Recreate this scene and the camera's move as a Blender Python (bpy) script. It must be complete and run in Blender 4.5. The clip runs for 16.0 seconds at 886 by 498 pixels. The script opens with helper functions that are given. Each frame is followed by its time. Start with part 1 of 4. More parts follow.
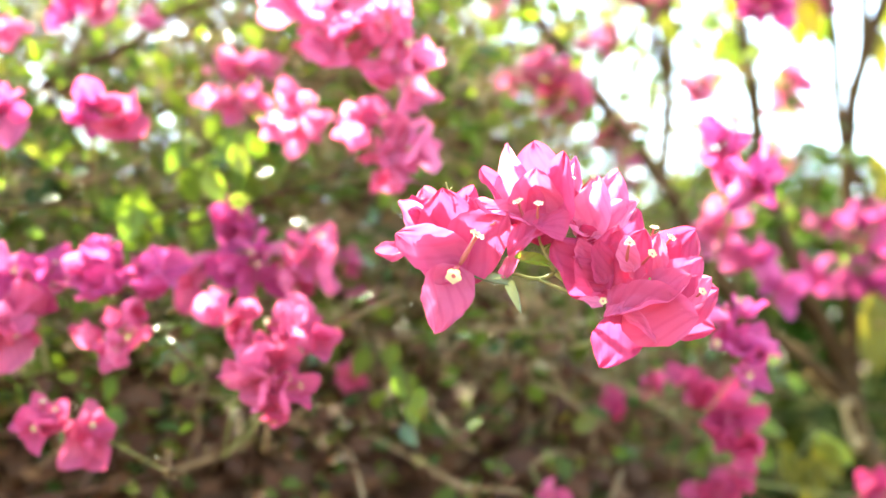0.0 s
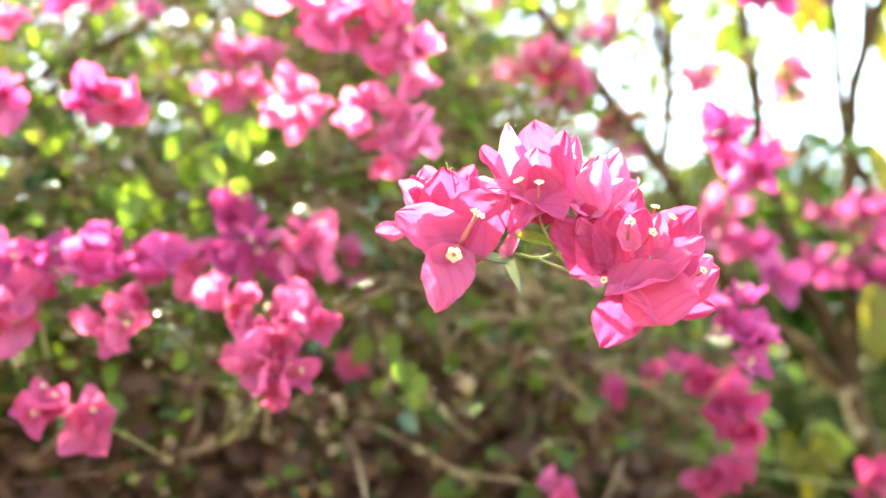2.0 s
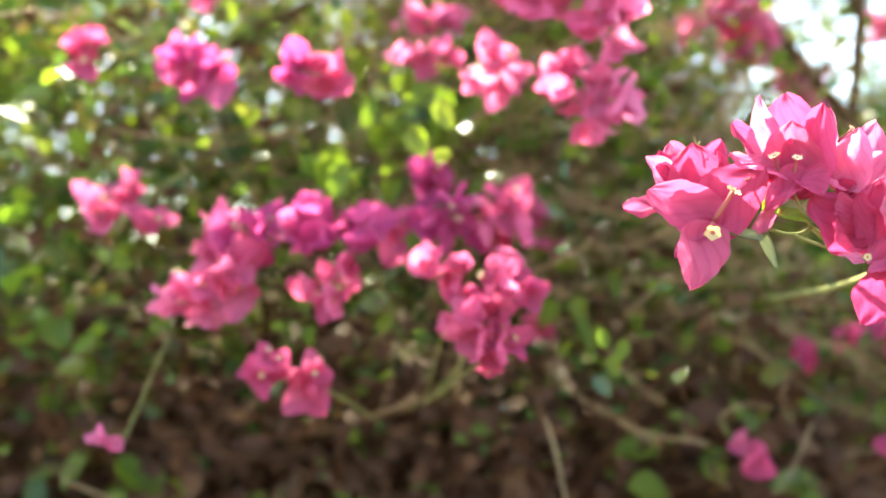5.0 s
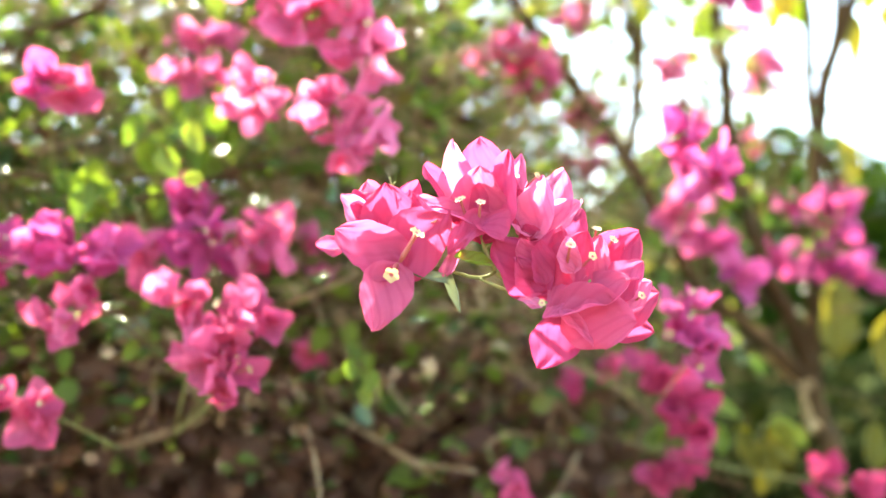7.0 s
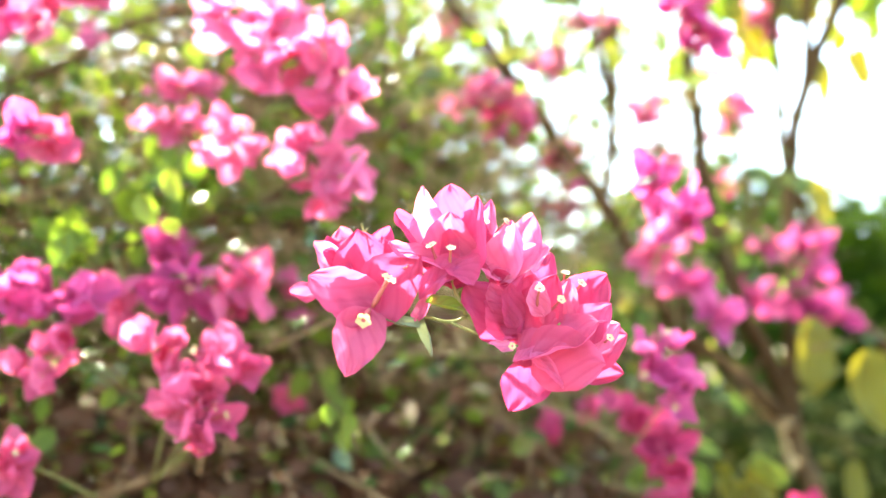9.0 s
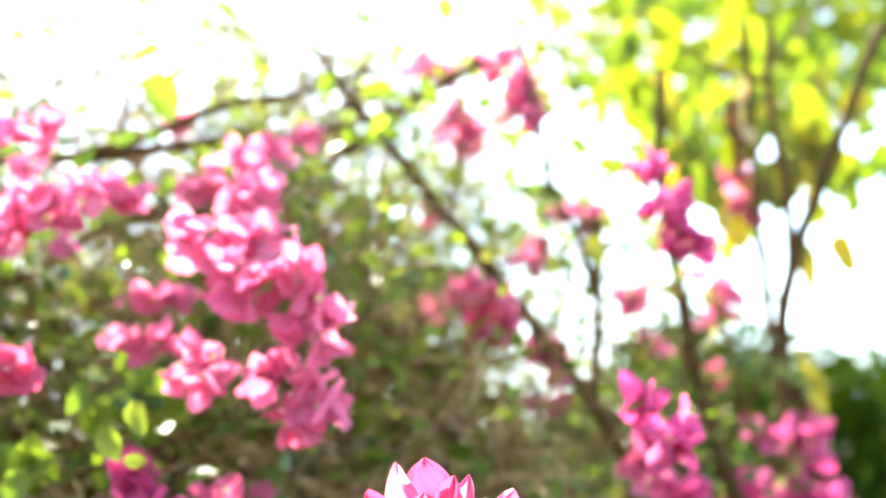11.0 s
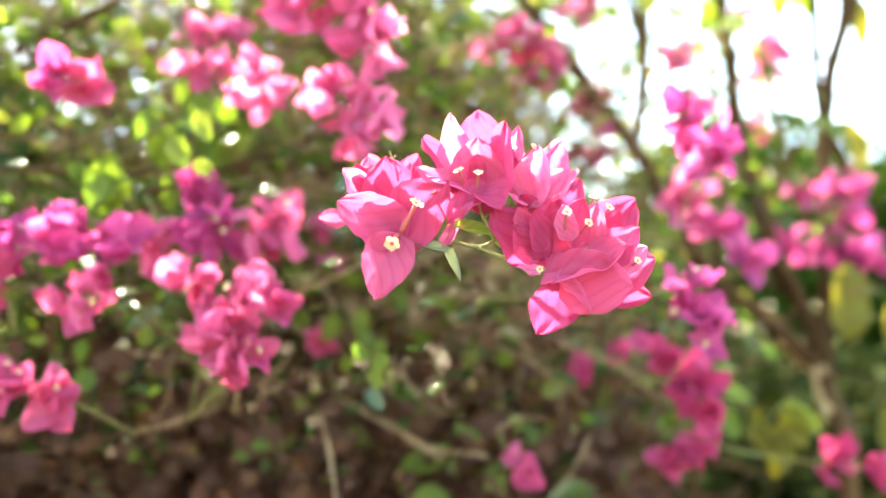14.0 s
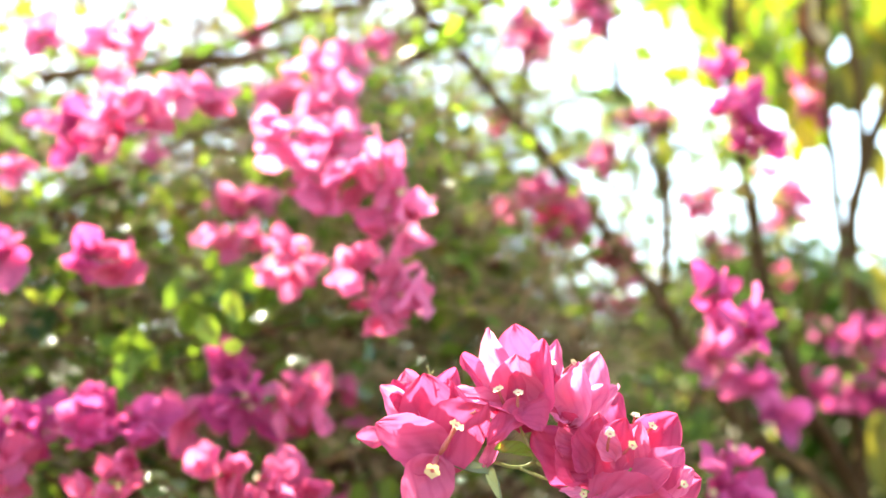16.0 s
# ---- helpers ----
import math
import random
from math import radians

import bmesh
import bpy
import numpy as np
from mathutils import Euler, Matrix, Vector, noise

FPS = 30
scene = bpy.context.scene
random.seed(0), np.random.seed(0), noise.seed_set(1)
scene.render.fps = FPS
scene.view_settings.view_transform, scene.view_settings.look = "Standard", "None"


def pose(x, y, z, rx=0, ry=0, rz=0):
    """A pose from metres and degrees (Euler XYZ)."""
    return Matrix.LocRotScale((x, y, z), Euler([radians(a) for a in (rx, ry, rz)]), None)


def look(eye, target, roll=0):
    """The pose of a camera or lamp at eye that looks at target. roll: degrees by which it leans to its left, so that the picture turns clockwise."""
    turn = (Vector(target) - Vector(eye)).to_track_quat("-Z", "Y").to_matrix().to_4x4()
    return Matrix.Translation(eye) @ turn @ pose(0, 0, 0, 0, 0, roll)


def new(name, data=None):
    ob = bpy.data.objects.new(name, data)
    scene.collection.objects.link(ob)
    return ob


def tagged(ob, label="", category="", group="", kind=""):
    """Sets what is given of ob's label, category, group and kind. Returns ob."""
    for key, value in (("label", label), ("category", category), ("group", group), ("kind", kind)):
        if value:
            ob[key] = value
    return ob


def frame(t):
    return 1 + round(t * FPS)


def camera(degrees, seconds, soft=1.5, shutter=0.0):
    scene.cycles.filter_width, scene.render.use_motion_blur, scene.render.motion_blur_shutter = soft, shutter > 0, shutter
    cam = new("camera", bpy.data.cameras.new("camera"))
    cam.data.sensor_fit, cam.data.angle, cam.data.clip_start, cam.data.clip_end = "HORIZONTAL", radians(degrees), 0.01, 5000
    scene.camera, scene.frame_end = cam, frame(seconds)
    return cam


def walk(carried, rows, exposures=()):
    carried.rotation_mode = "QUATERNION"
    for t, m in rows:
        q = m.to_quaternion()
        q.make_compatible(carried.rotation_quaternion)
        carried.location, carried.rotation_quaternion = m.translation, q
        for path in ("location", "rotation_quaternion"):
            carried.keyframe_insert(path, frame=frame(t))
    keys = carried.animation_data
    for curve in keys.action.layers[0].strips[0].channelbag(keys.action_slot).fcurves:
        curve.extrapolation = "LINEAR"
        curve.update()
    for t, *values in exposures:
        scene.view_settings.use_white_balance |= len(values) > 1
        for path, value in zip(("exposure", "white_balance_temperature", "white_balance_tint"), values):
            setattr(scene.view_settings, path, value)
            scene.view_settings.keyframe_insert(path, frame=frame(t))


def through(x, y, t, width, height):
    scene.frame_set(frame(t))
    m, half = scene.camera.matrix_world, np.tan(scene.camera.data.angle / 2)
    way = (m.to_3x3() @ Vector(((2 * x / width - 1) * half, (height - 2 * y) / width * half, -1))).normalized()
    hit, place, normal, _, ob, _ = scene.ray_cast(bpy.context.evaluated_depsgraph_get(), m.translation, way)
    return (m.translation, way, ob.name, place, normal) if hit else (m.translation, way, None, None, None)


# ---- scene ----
cam = camera(50.7, 16.0)
# A wide-open lens, focused on the nearest spray.
cam.data.dof.use_dof = True
cam.data.dof.focus_distance = 0.43
cam.data.dof.aperture_fstop = 3.7
PATH = [
    (0, (-0.007, 0.001, 1.491), (0.003, 1.987, 1.722), -0.3),
    (0.5, (0.002, -0.006, 1.500), (0.005, 1.984, 1.698), 0.0),
    (1, (-0.008, -0.000, 1.488), (-0.003, 1.987, 1.711), -0.2),
    (1.5, (-0.000, -0.001, 1.491), (-0.003, 1.989, 1.694), 0.0),
    (2, (-0.007, 0.003, 1.483), (0.002, 1.990, 1.708), -0.3),
    (2.5, (-0.002, 0.002, 1.491), (0.000, 1.991, 1.705), -0.1),
    (3, (0.000, 0.001, 1.496), (-0.004, 1.989, 1.721), -0.2),
    (3.5, (0.000, 0.000, 1.500), (0.001, 1.989, 1.710), 0.0),
    (4, (-0.001, -0.004, 1.498), (-0.006, 1.985, 1.713), -0.0),
    (4.5, (-0.030, -0.006, 1.494), (-0.106, 1.985, 1.675), -0.3),
    (4.7, (-0.049, -0.008, 1.495), (-0.199, 1.982, 1.633), -0.3),
    (5.6, (-0.078, -0.006, 1.498), (-0.384, 1.968, 1.603), 0.3),
    (6.8, (-0.003, 0.003, 1.510), (-0.003, 1.998, 1.645), 0.6),
    (7, (0.012, 0.003, 1.508), (0.060, 1.996, 1.656), 1.0),
    (7.5, (0.024, -0.005, 1.498), (0.081, 1.987, 1.665), 0.3),
    (8, (0.020, -0.008, 1.500), (0.066, 1.984, 1.664), 0.4),
    (8.5, (0.018, -0.008, 1.502), (0.060, 1.986, 1.657), 0.8),
    (9, (0.018, -0.005, 1.509), (0.097, 1.979, 1.746), 0.3),
    (9.5, (0.005, 0.005, 1.513), (0.137, 1.967, 1.880), -0.5),
    (10.7, (0.020, 0.008, 1.572), (0.128, 1.931, 2.110), -0.4),
    (11.8, (0.034, 0.011, 1.566), (0.104, 1.962, 2.001), -0.3),
    (12, (0.033, 0.013, 1.552), (0.093, 1.974, 1.938), -0.2),
    (12.5, (0.032, 0.007, 1.511), (0.066, 1.987, 1.790), 0.1),
    (13, (0.025, -0.002, 1.485), (0.056, 1.988, 1.679), -0.5),
    (13.5, (0.026, -0.004, 1.486), (0.040, 1.989, 1.650), -0.2),
    (14, (0.020, -0.006, 1.491), (0.031, 1.987, 1.650), 0.1),
    (14.5, (0.024, -0.004, 1.470), (0.026, 1.985, 1.676), -0.5),
    (15, (0.021, -0.005, 1.475), (0.018, 1.982, 1.697), -0.5),
    (15.5, (0.019, -0.010, 1.512), (0.005, 1.967, 1.817), -0.1),
    (16, (0.009, -0.010, 1.544), (-0.011, 1.953, 1.923), -0.3),
]
STOPS = [(0.0, 3.52), (4.2, 3.47), (4.7, 2.97), (6.8, 3.20), (7.4, 3.42), (9.0, 3.57), (9.7, 3.12), (12.0, 3.02), (12.6, 3.36), (13.2, 3.43), (15.0, 3.43), (16.0, 3.02)]
walk(cam, [(t, look(eye, target, roll)) for t, eye, target, roll in PATH], [(t, e + 0.09, 7700, 0) for t, e in STOPS])

# ---- light: a high hazy sun behind the shrub, a bright pale sky ----
SUN_TURN, SUN_UP = radians(-35), radians(57)
world = bpy.data.worlds.new("sky")
scene.world = world
world.use_nodes = True
wn = world.node_tree.nodes
sky = wn.new("ShaderNodeTexSky")
sky.sky_type = "NISHITA"
sky.sun_disc = False
sky.sun_elevation, sky.sun_rotation = SUN_UP, SUN_TURN
sky.air_density, sky.dust_density, sky.ozone_density = 1.0, 1.6, 1.0
wn["Background"].inputs["Strength"].default_value = 0.15
world.node_tree.links.new(sky.outputs[0], wn["Background"].inputs["Color"])
sun = new("sun", bpy.data.lights.new("sun", "SUN"))
sun.data.energy, sun.data.angle, sun.data.color = 4.6, radians(0.6), (1.0, 0.95, 0.86)
to_sun = Vector((math.sin(SUN_TURN) * math.cos(SUN_UP), math.cos(SUN_TURN) * math.cos(SUN_UP), math.sin(SUN_UP)))
sun.matrix_world = look(to_sun * 20, (0, 0, 0))


# ---- materials ----
def nodes_of(name):
    m = bpy.data.materials.new(name)
    m.use_nodes = True
    t = m.node_tree
    t.nodes.clear()
    return m, t.nodes, t.links


def ramp(n, l, src, stops):
    r = n.new("ShaderNodeValToRGB")
    e = r.color_ramp.elements
    while len(e) < len(stops):
        e.new(0.5)
    for k, (p, c) in enumerate(stops):
        e[k].position, e[k].color = p, (*c, 1)
    l.new(src, r.inputs[0])
    return r.outputs[0]


def random_of(n, l):
    """One number for each object and each loose piece of a mesh."""
    info, geo = n.new("ShaderNodeObjectInfo"), n.new("ShaderNodeNewGeometry")
    add = n.new("ShaderNodeMath")
    add.operation = "ADD"
    l.new(info.outputs["Random"], add.inputs[0])
    l.new(geo.outputs["Random Per Island"], add.inputs[1])
    fr = n.new("ShaderNodeMath")
    fr.operation = "FRACT"
    l.new(add.outputs[0], fr.inputs[0])
    return fr.outputs[0]


def noise_of(n, l, scale, detail=3.0, coord="Object"):
    tc, no = n.new("ShaderNodeTexCoord"), n.new("ShaderNodeTexNoise")
    no.inputs["Scale"].default_value, no.inputs["Detail"].default_value = scale, detail
    l.new(tc.outputs[coord], no.inputs["Vector"])
    return no.outputs[0]


def mixed(n, l, a, b, fac, mode="MIX"):
    m = n.new("ShaderNodeMix")
    m.data_type, m.blend_type = "RGBA", mode
    for src, key in ((a, 6), (b, 7), (fac, 0)):
        if isinstance(src, (int, float)):
            m.inputs[key].default_value = src
        elif isinstance(src, tuple):
            m.inputs[key].default_value = (*src, 1)
        else:
            l.new(src, m.inputs[key])
    return m.outputs[2]


def petal(name, stops, through, gloss=0.45, share=0.5, vein=90.0, grain=0.5, sheen=0.5):
    """A thin living sheet: light shines through it. stops: its colours from piece to piece."""
    m, n, l = nodes_of(name)
    col = ramp(n, l, random_of(n, l), stops)
    spots = noise_of(n, l, vein * 3, 4.0, "UV" if vein < 40 else "Object")
    col = mixed(n, l, col, (0.75, 0.7, 0.7), spots, "MULTIPLY") if grain else col
    # side veins and the pale midrib, along the sheet's own length
    uv = n.new("ShaderNodeUVMap")
    wave = n.new("ShaderNodeTexWave")
    wave.wave_type, wave.bands_direction = "BANDS", "DIAGONAL"
    wave.inputs["Scale"].default_value, wave.inputs["Distortion"].default_value = 2.2, 2.5
    wave.inputs["Detail"].default_value = 2.0
    l.new(uv.outputs[0], wave.inputs["Vector"])
    if share > 0.5:
        col = mixed(n, l, col, ramp(n, l, wave.outputs[1], [(0.0, (0.86, 0.66, 0.78)), (0.35, (1, 1, 1))]), 0.5, "MULTIPLY")
    bump = n.new("ShaderNodeBump")
    bump.inputs["Strength"].default_value, bump.inputs["Distance"].default_value = 0.10, 0.002
    l.new(wave.outputs[1], bump.inputs["Height"])
    bump2 = n.new("ShaderNodeBump")
    bump2.inputs["Strength"].default_value, bump2.inputs["Distance"].default_value = 0.25, 0.001
    l.new(spots, bump2.inputs["Height"])
    l.new(bump.outputs[0], bump2.inputs["Normal"])
    p = n.new("ShaderNodeBsdfPrincipled")
    l.new(col, p.inputs["Base Color"])
    p.inputs["Roughness"].default_value = gloss
    p.inputs["Specular IOR Level"].default_value = sheen
    l.new(bump2.outputs[0], p.inputs["Normal"])
    tr = n.new("ShaderNodeBsdfTranslucent")
    l.new(mixed(n, l, col, through, 1.0, "MULTIPLY"), tr.inputs["Color"])
    l.new(bump.outputs[0], tr.inputs["Normal"])
    mix = n.new("ShaderNodeMixShader")
    mix.inputs[0].default_value = share
    l.new(p.outputs[0], mix.inputs[1])
    l.new(tr.outputs[0], mix.inputs[2])
    out = n.new("ShaderNodeOutputMaterial")
    l.new(mix.outputs[0], out.inputs[0])
    return m


def solid(name, dark, light, scale, rough=0.8, bump=0.4, dist=0.003, stretch=(1, 1, 1)):
    m, n, l = nodes_of(name)
    tc, mp = n.new("ShaderNodeTexCoord"), n.new("ShaderNodeMapping")
    mp.inputs["Scale"].default_value = stretch
    l.new(tc.outputs["Object"], mp.inputs[0])
    a, b = n.new("ShaderNodeTexNoise"), n.new("ShaderNodeTexNoise")
    a.inputs["Scale"].default_value, b.inputs["Scale"].default_value = scale, scale * 7
    a.inputs["Detail"].default_value = b.inputs["Detail"].default_value = 4
    for x in (a, b):
        l.new(mp.outputs[0], x.inputs["Vector"])
    big = ramp(n, l, a.outputs[0], [(0.3, dark), (0.7, light)])
    piece = ramp(n, l, random_of(n, l), [(0, (0.6, 0.6, 0.6)), (1, (1, 1, 1))])
    col = mixed(n, l, big, b.outputs[0], 0.25, "MULTIPLY")
    col = mixed(n, l, col, piece, 1.0, "MULTIPLY")
    p = n.new("ShaderNodeBsdfPrincipled")
    l.new(col, p.inputs["Base Color"])
    p.inputs["Roughness"].default_value = rough
    p.inputs["Specular IOR Level"].default_value = 0.06
    bm_ = n.new("ShaderNodeBump")
    bm_.inputs["Strength"].default_value, bm_.inputs["Distance"].default_value = bump, dist
    l.new(b.outputs[0], bm_.inputs["Height"])
    l.new(bm_.outputs[0], p.inputs["Normal"])
    out = n.new("ShaderNodeOutputMaterial")
    l.new(p.outputs[0], out.inputs[0])
    return m


PINK = petal("bract_pink", [(0, (0.60, 0.060, 0.180)), (0.5, (0.65, 0.088, 0.23)), (1, (0.71, 0.14, 0.295))], (1.02, 0.98, 0.98), 0.55, 0.60, sheen=0.25)
MAGENTA = petal("bract_magenta", [(0, (0.57, 0.070, 0.265)), (0.5, (0.62, 0.105, 0.33)), (1, (0.69, 0.165, 0.40))], (1.08, 1.02, 1.02), 0.5, 0.64, sheen=0.25)
# Paler pink: backlight and glare on the bracts are in this colour.
PINK_BACKLIT = petal("bract_backlit", [(0, (0.72, 0.15, 0.33)), (0.5, (0.76, 0.195, 0.40)), (1, (0.81, 0.27, 0.48))], (1.10, 1.08, 1.06), 0.5, 0.64, sheen=0.25)
# Deeper pink for bracts in shade; the shade is in the colour.
PINK_SHADED = petal("bract_shaded", [(0, (0.56, 0.054, 0.180)), (0.5, (0.62, 0.080, 0.225)), (1, (0.68, 0.125, 0.28))], (1.02, 0.98, 0.98), 0.55, 0.60, sheen=0.25)
# Lighter copy of the spray's pink, with the glare over the clusters mixed in.
PINK_LIT = petal("bract_pink_lit", [(0, (0.66, 0.100, 0.255)), (0.5, (0.71, 0.140, 0.31)), (1, (0.77, 0.20, 0.38))], (1.05, 1.02, 1.02), 0.55, 0.62, sheen=0.25)
TONES = {"pink": PINK_LIT, "magenta": MAGENTA, "rose": PINK_BACKLIT, "deep": PINK_SHADED}
LIMB = petal("floret_cream", [(0, (0.62, 0.50, 0.27)), (1, (0.70, 0.60, 0.38))], (1, 0.95, 0.7), 0.5, 0.3)
TUBE = petal("floret_tube", [(0, (0.45, 0.08, 0.12)), (1, (0.55, 0.18, 0.14))], (1, 0.6, 0.5), 0.5, 0.25)
LEAF = petal("leaf_green", [(0, (0.048, 0.096, 0.036)), (0.55, (0.078, 0.14, 0.045)), (0.78, (0.13, 0.18, 0.050)), (0.94, (0.17, 0.17, 0.055)), (1, (0.20, 0.14, 0.06))],
             (2.1, 1.95, 1.0), 0.26, 0.5, sheen=0.32)
GLOSSY = petal("leaf_glossy", [(0, (0.045, 0.095, 0.030)), (0.7, (0.085, 0.15, 0.042)), (1, (0.15, 0.19, 0.050))], (2.0, 1.9, 0.9), 0.16, 0.4, sheen=0.75)
GREYED = petal("leaf_grey_green", [(0, (0.13, 0.16, 0.085)), (1, (0.20, 0.23, 0.13))], (1.2, 1.2, 0.9), 0.4, 0.25, sheen=0.35)
FRESH = petal("leaf_fresh", [(0, (0.11, 0.19, 0.035)), (1, (0.19, 0.27, 0.055))], (1.8, 1.85, 0.75), 0.4, 0.55, sheen=0.3)
BROAD = petal("leaf_broad", [(0, (0.08, 0.15, 0.03)), (0.6, (0.15, 0.22, 0.035)), (1, (0.26, 0.29, 0.04))], (1.5, 1.45, 0.5), 0.4, 0.5, sheen=0.15)
TAN = petal("leaf_tan", [(0, (0.40, 0.31, 0.17)), (1, (0.52, 0.42, 0.25))], (1.0, 0.9, 0.7), 0.7, 0.3, sheen=0.2)
OLIVE = petal("leaf_olive", [(0, (0.11, 0.115, 0.022)), (1, (0.19, 0.18, 0.036))], (1.4, 1.3, 0.5), 0.4, 0.42, sheen=0.15)
YELLOW = petal("leaf_yellow", [(0, (0.50, 0.38, 0.03)), (1, (0.42, 0.40, 0.05))], (1.4, 1.3, 0.6), 0.45, 0.5)
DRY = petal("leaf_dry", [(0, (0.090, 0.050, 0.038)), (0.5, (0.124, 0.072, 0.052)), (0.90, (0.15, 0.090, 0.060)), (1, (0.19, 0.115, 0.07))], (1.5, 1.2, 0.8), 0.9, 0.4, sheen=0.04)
# Far below leaf green: the shade behind the stems is in this colour.
UNDER_SHADED = petal("low_shrub_shade_green", [(0, (0.010, 0.017, 0.005)), (0.8, (0.022, 0.033, 0.009)), (1, (0.05, 0.046, 0.014))], (1.1, 1.1, 0.4), 0.8, 0.12, sheen=0.03)
HEDGE = petal("hedge_green", [(0, (0.014, 0.036, 0.005)), (1, (0.042, 0.082, 0.008))], (1.1, 1.15, 0.3), 0.6, 0.35, sheen=0.04)
BARK = solid("bark", (0.062, 0.037, 0.017), (0.135, 0.083, 0.038), 40, 0.85, 0.6, 0.002, (1, 1, 0.25))
TWIG = solid("twig", (0.10, 0.050, 0.032), (0.20, 0.11, 0.07), 60, 0.7, 0.3, 0.001)
PALE = solid("pale_twig", (0.34, 0.23, 0.12), (0.58, 0.43, 0.25), 80, 0.7, 0.3, 0.001)
GREENWOOD = solid("green_stalk", (0.20, 0.24, 0.08), (0.34, 0.34, 0.14), 120, 0.5, 0.2, 0.001)
# Unseen ground, lightened so that it bounces fill onto the shrub's front.
SOIL = solid("soil", (0.13, 0.092, 0.064), (0.21, 0.155, 0.11), 6, 0.95, 0.8, 0.02)


# ---- meshes ----
def mesh_of(name, verts, faces, mat, uvs=None, smooth=True):
    me = bpy.data.meshes.new(name)
    me.from_pydata([tuple(v) for v in verts], [], [tuple(f) for f in faces])
    me.materials.append(mat)
    if uvs is not None:
        layer = me.uv_layers.new(name="UVMap")
        layer.data.foreach_set("uv", np.asarray([uvs[v] for f in faces for v in f], dtype=np.float32).ravel())
    if smooth:
        me.polygons.foreach_set("use_smooth", [True] * len(me.polygons))
    me.update()
    return me


def part(name, me, parent, m=None, label=""):
    ob = new(name, me)
    ob.parent = parent
    if m is not None:
        ob.matrix_basis = m
    return tagged(ob, label) if label else ob


def sheet(name, mat, seed, width=0.84, nx=6, ny=8, cup=0.22, bend=0.15, wave=0.05, tip=0.3, heart=0.06, crumple=0.05, ruffle=0.0, fold=0.0):
    """A leaf or bract of length 1 along +y, its upper side towards +z."""
    r = random.Random(seed)
    ph, ph2, tw = r.uniform(0, 6.3), r.uniform(0, 6.3), r.uniform(-0.25, 0.25)
    verts, uvs = [], []
    for j in range(ny + 1):
        v = j / ny
        q = v**0.78
        w = width * math.sqrt(q * (1 - q)) * (1.12 - 0.3 * v) if 0 < v < 1 else 0.012
        if v > 0.75:
            w *= 1 - tip * (v - 0.75) * 4
        for i in range(nx + 1):
            u = 2 * i / nx - 1
            x = u * w
            y = v - heart * abs(u) ** 2 * (1 - v) ** 3 * 3
            z = cup * (abs(u) ** 1.6) * w * 1.2 + bend * (v - 0.5) ** 2 - bend * 0.25
            z += wave * abs(u) * math.sin(7 * v + ph + (2.4 if u < 0 else 0)) + 0.4 * wave * math.sin(11 * v + ph2) * u
            z += ruffle * abs(u) ** 3 * math.sin(23 * v + 2 * ph2 + 3 * u)
            z += crumple * (abs(noise.noise(Vector((1.7 * u + seed, 2.1 * v, 0.3)))) * 1.6 + 0.4 * noise.noise(Vector((3.1 * u, 3.4 * v + seed, 1.3))))
            z += fold * abs(u) * w
            z += tw * x * v - 0.03 * math.exp(-(u * 5) ** 2)
            verts.append((x, y, z))
            uvs.append((u * 0.5 + 0.5, v))
    k = nx + 1
    faces = [(j * k + i, j * k + i + 1, (j + 1) * k + i + 1, (j + 1) * k + i) for j in range(ny) for i in range(nx)]
    return mesh_of(name, verts, faces, mat, uvs)


def tube_into(verts, faces, pts, radii, sides=6):
    """Adds a round tapered limb along pts."""
    pts = [Vector(p) for p in pts]
    base = len(verts)
    ref = Vector((0.31, 0.22, 0.93))
    for k, p in enumerate(pts):
        d = (pts[min(k + 1, len(pts) - 1)] - pts[max(k - 1, 0)]).normalized()
        a = d.cross(ref if abs(d.dot(ref)) < 0.95 else Vector((1, 0, 0))).normalized()
        b = d.cross(a)
        for s in range(sides):
            t = 2 * math.pi * s / sides
            verts.append(p + (a * math.cos(t) + b * math.sin(t)) * radii[k])
    for k in range(len(pts) - 1):
        for s in range(sides):
            q = base + k * sides
            faces.append((q + s, q + (s + 1) % sides, q + sides + (s + 1) % sides, q + sides + s))
    faces.append(tuple(base + s for s in reversed(range(sides))))
    faces.append(tuple(base + (len(pts) - 1) * sides + s for s in range(sides)))


def smooth_line(pts, steps=6, wobble=0.0, seed=0):
    """A Catmull-Rom line through pts, with small natural bends."""
    pts = [Vector(p) for p in pts]
    ext = [2 * pts[0] - pts[1]] + pts + [2 * pts[-1] - pts[-2]]
    out = []
    for k in range(1, len(ext) - 2):
        p0, p1, p2, p3 = ext[k - 1 : k + 3]
        for s in range(steps):
            t = s / steps
            q = 0.5 * (2 * p1 + (p2 - p0) * t + (2 * p0 - 5 * p1 + 4 * p2 - p3) * t * t + (3 * p1 - p0 - 3 * p2 + p3) * t**3)
            out.append(q)
    out.append(pts[-1])
    if wobble:
        for k, q in enumerate(out[1:-1]):
            out[k + 1] = q + noise.noise_vector(q * 14 + Vector((seed, 0, 0))) * wobble
    return out


WOOD = []  # points along the limbs, from which the stalks spring


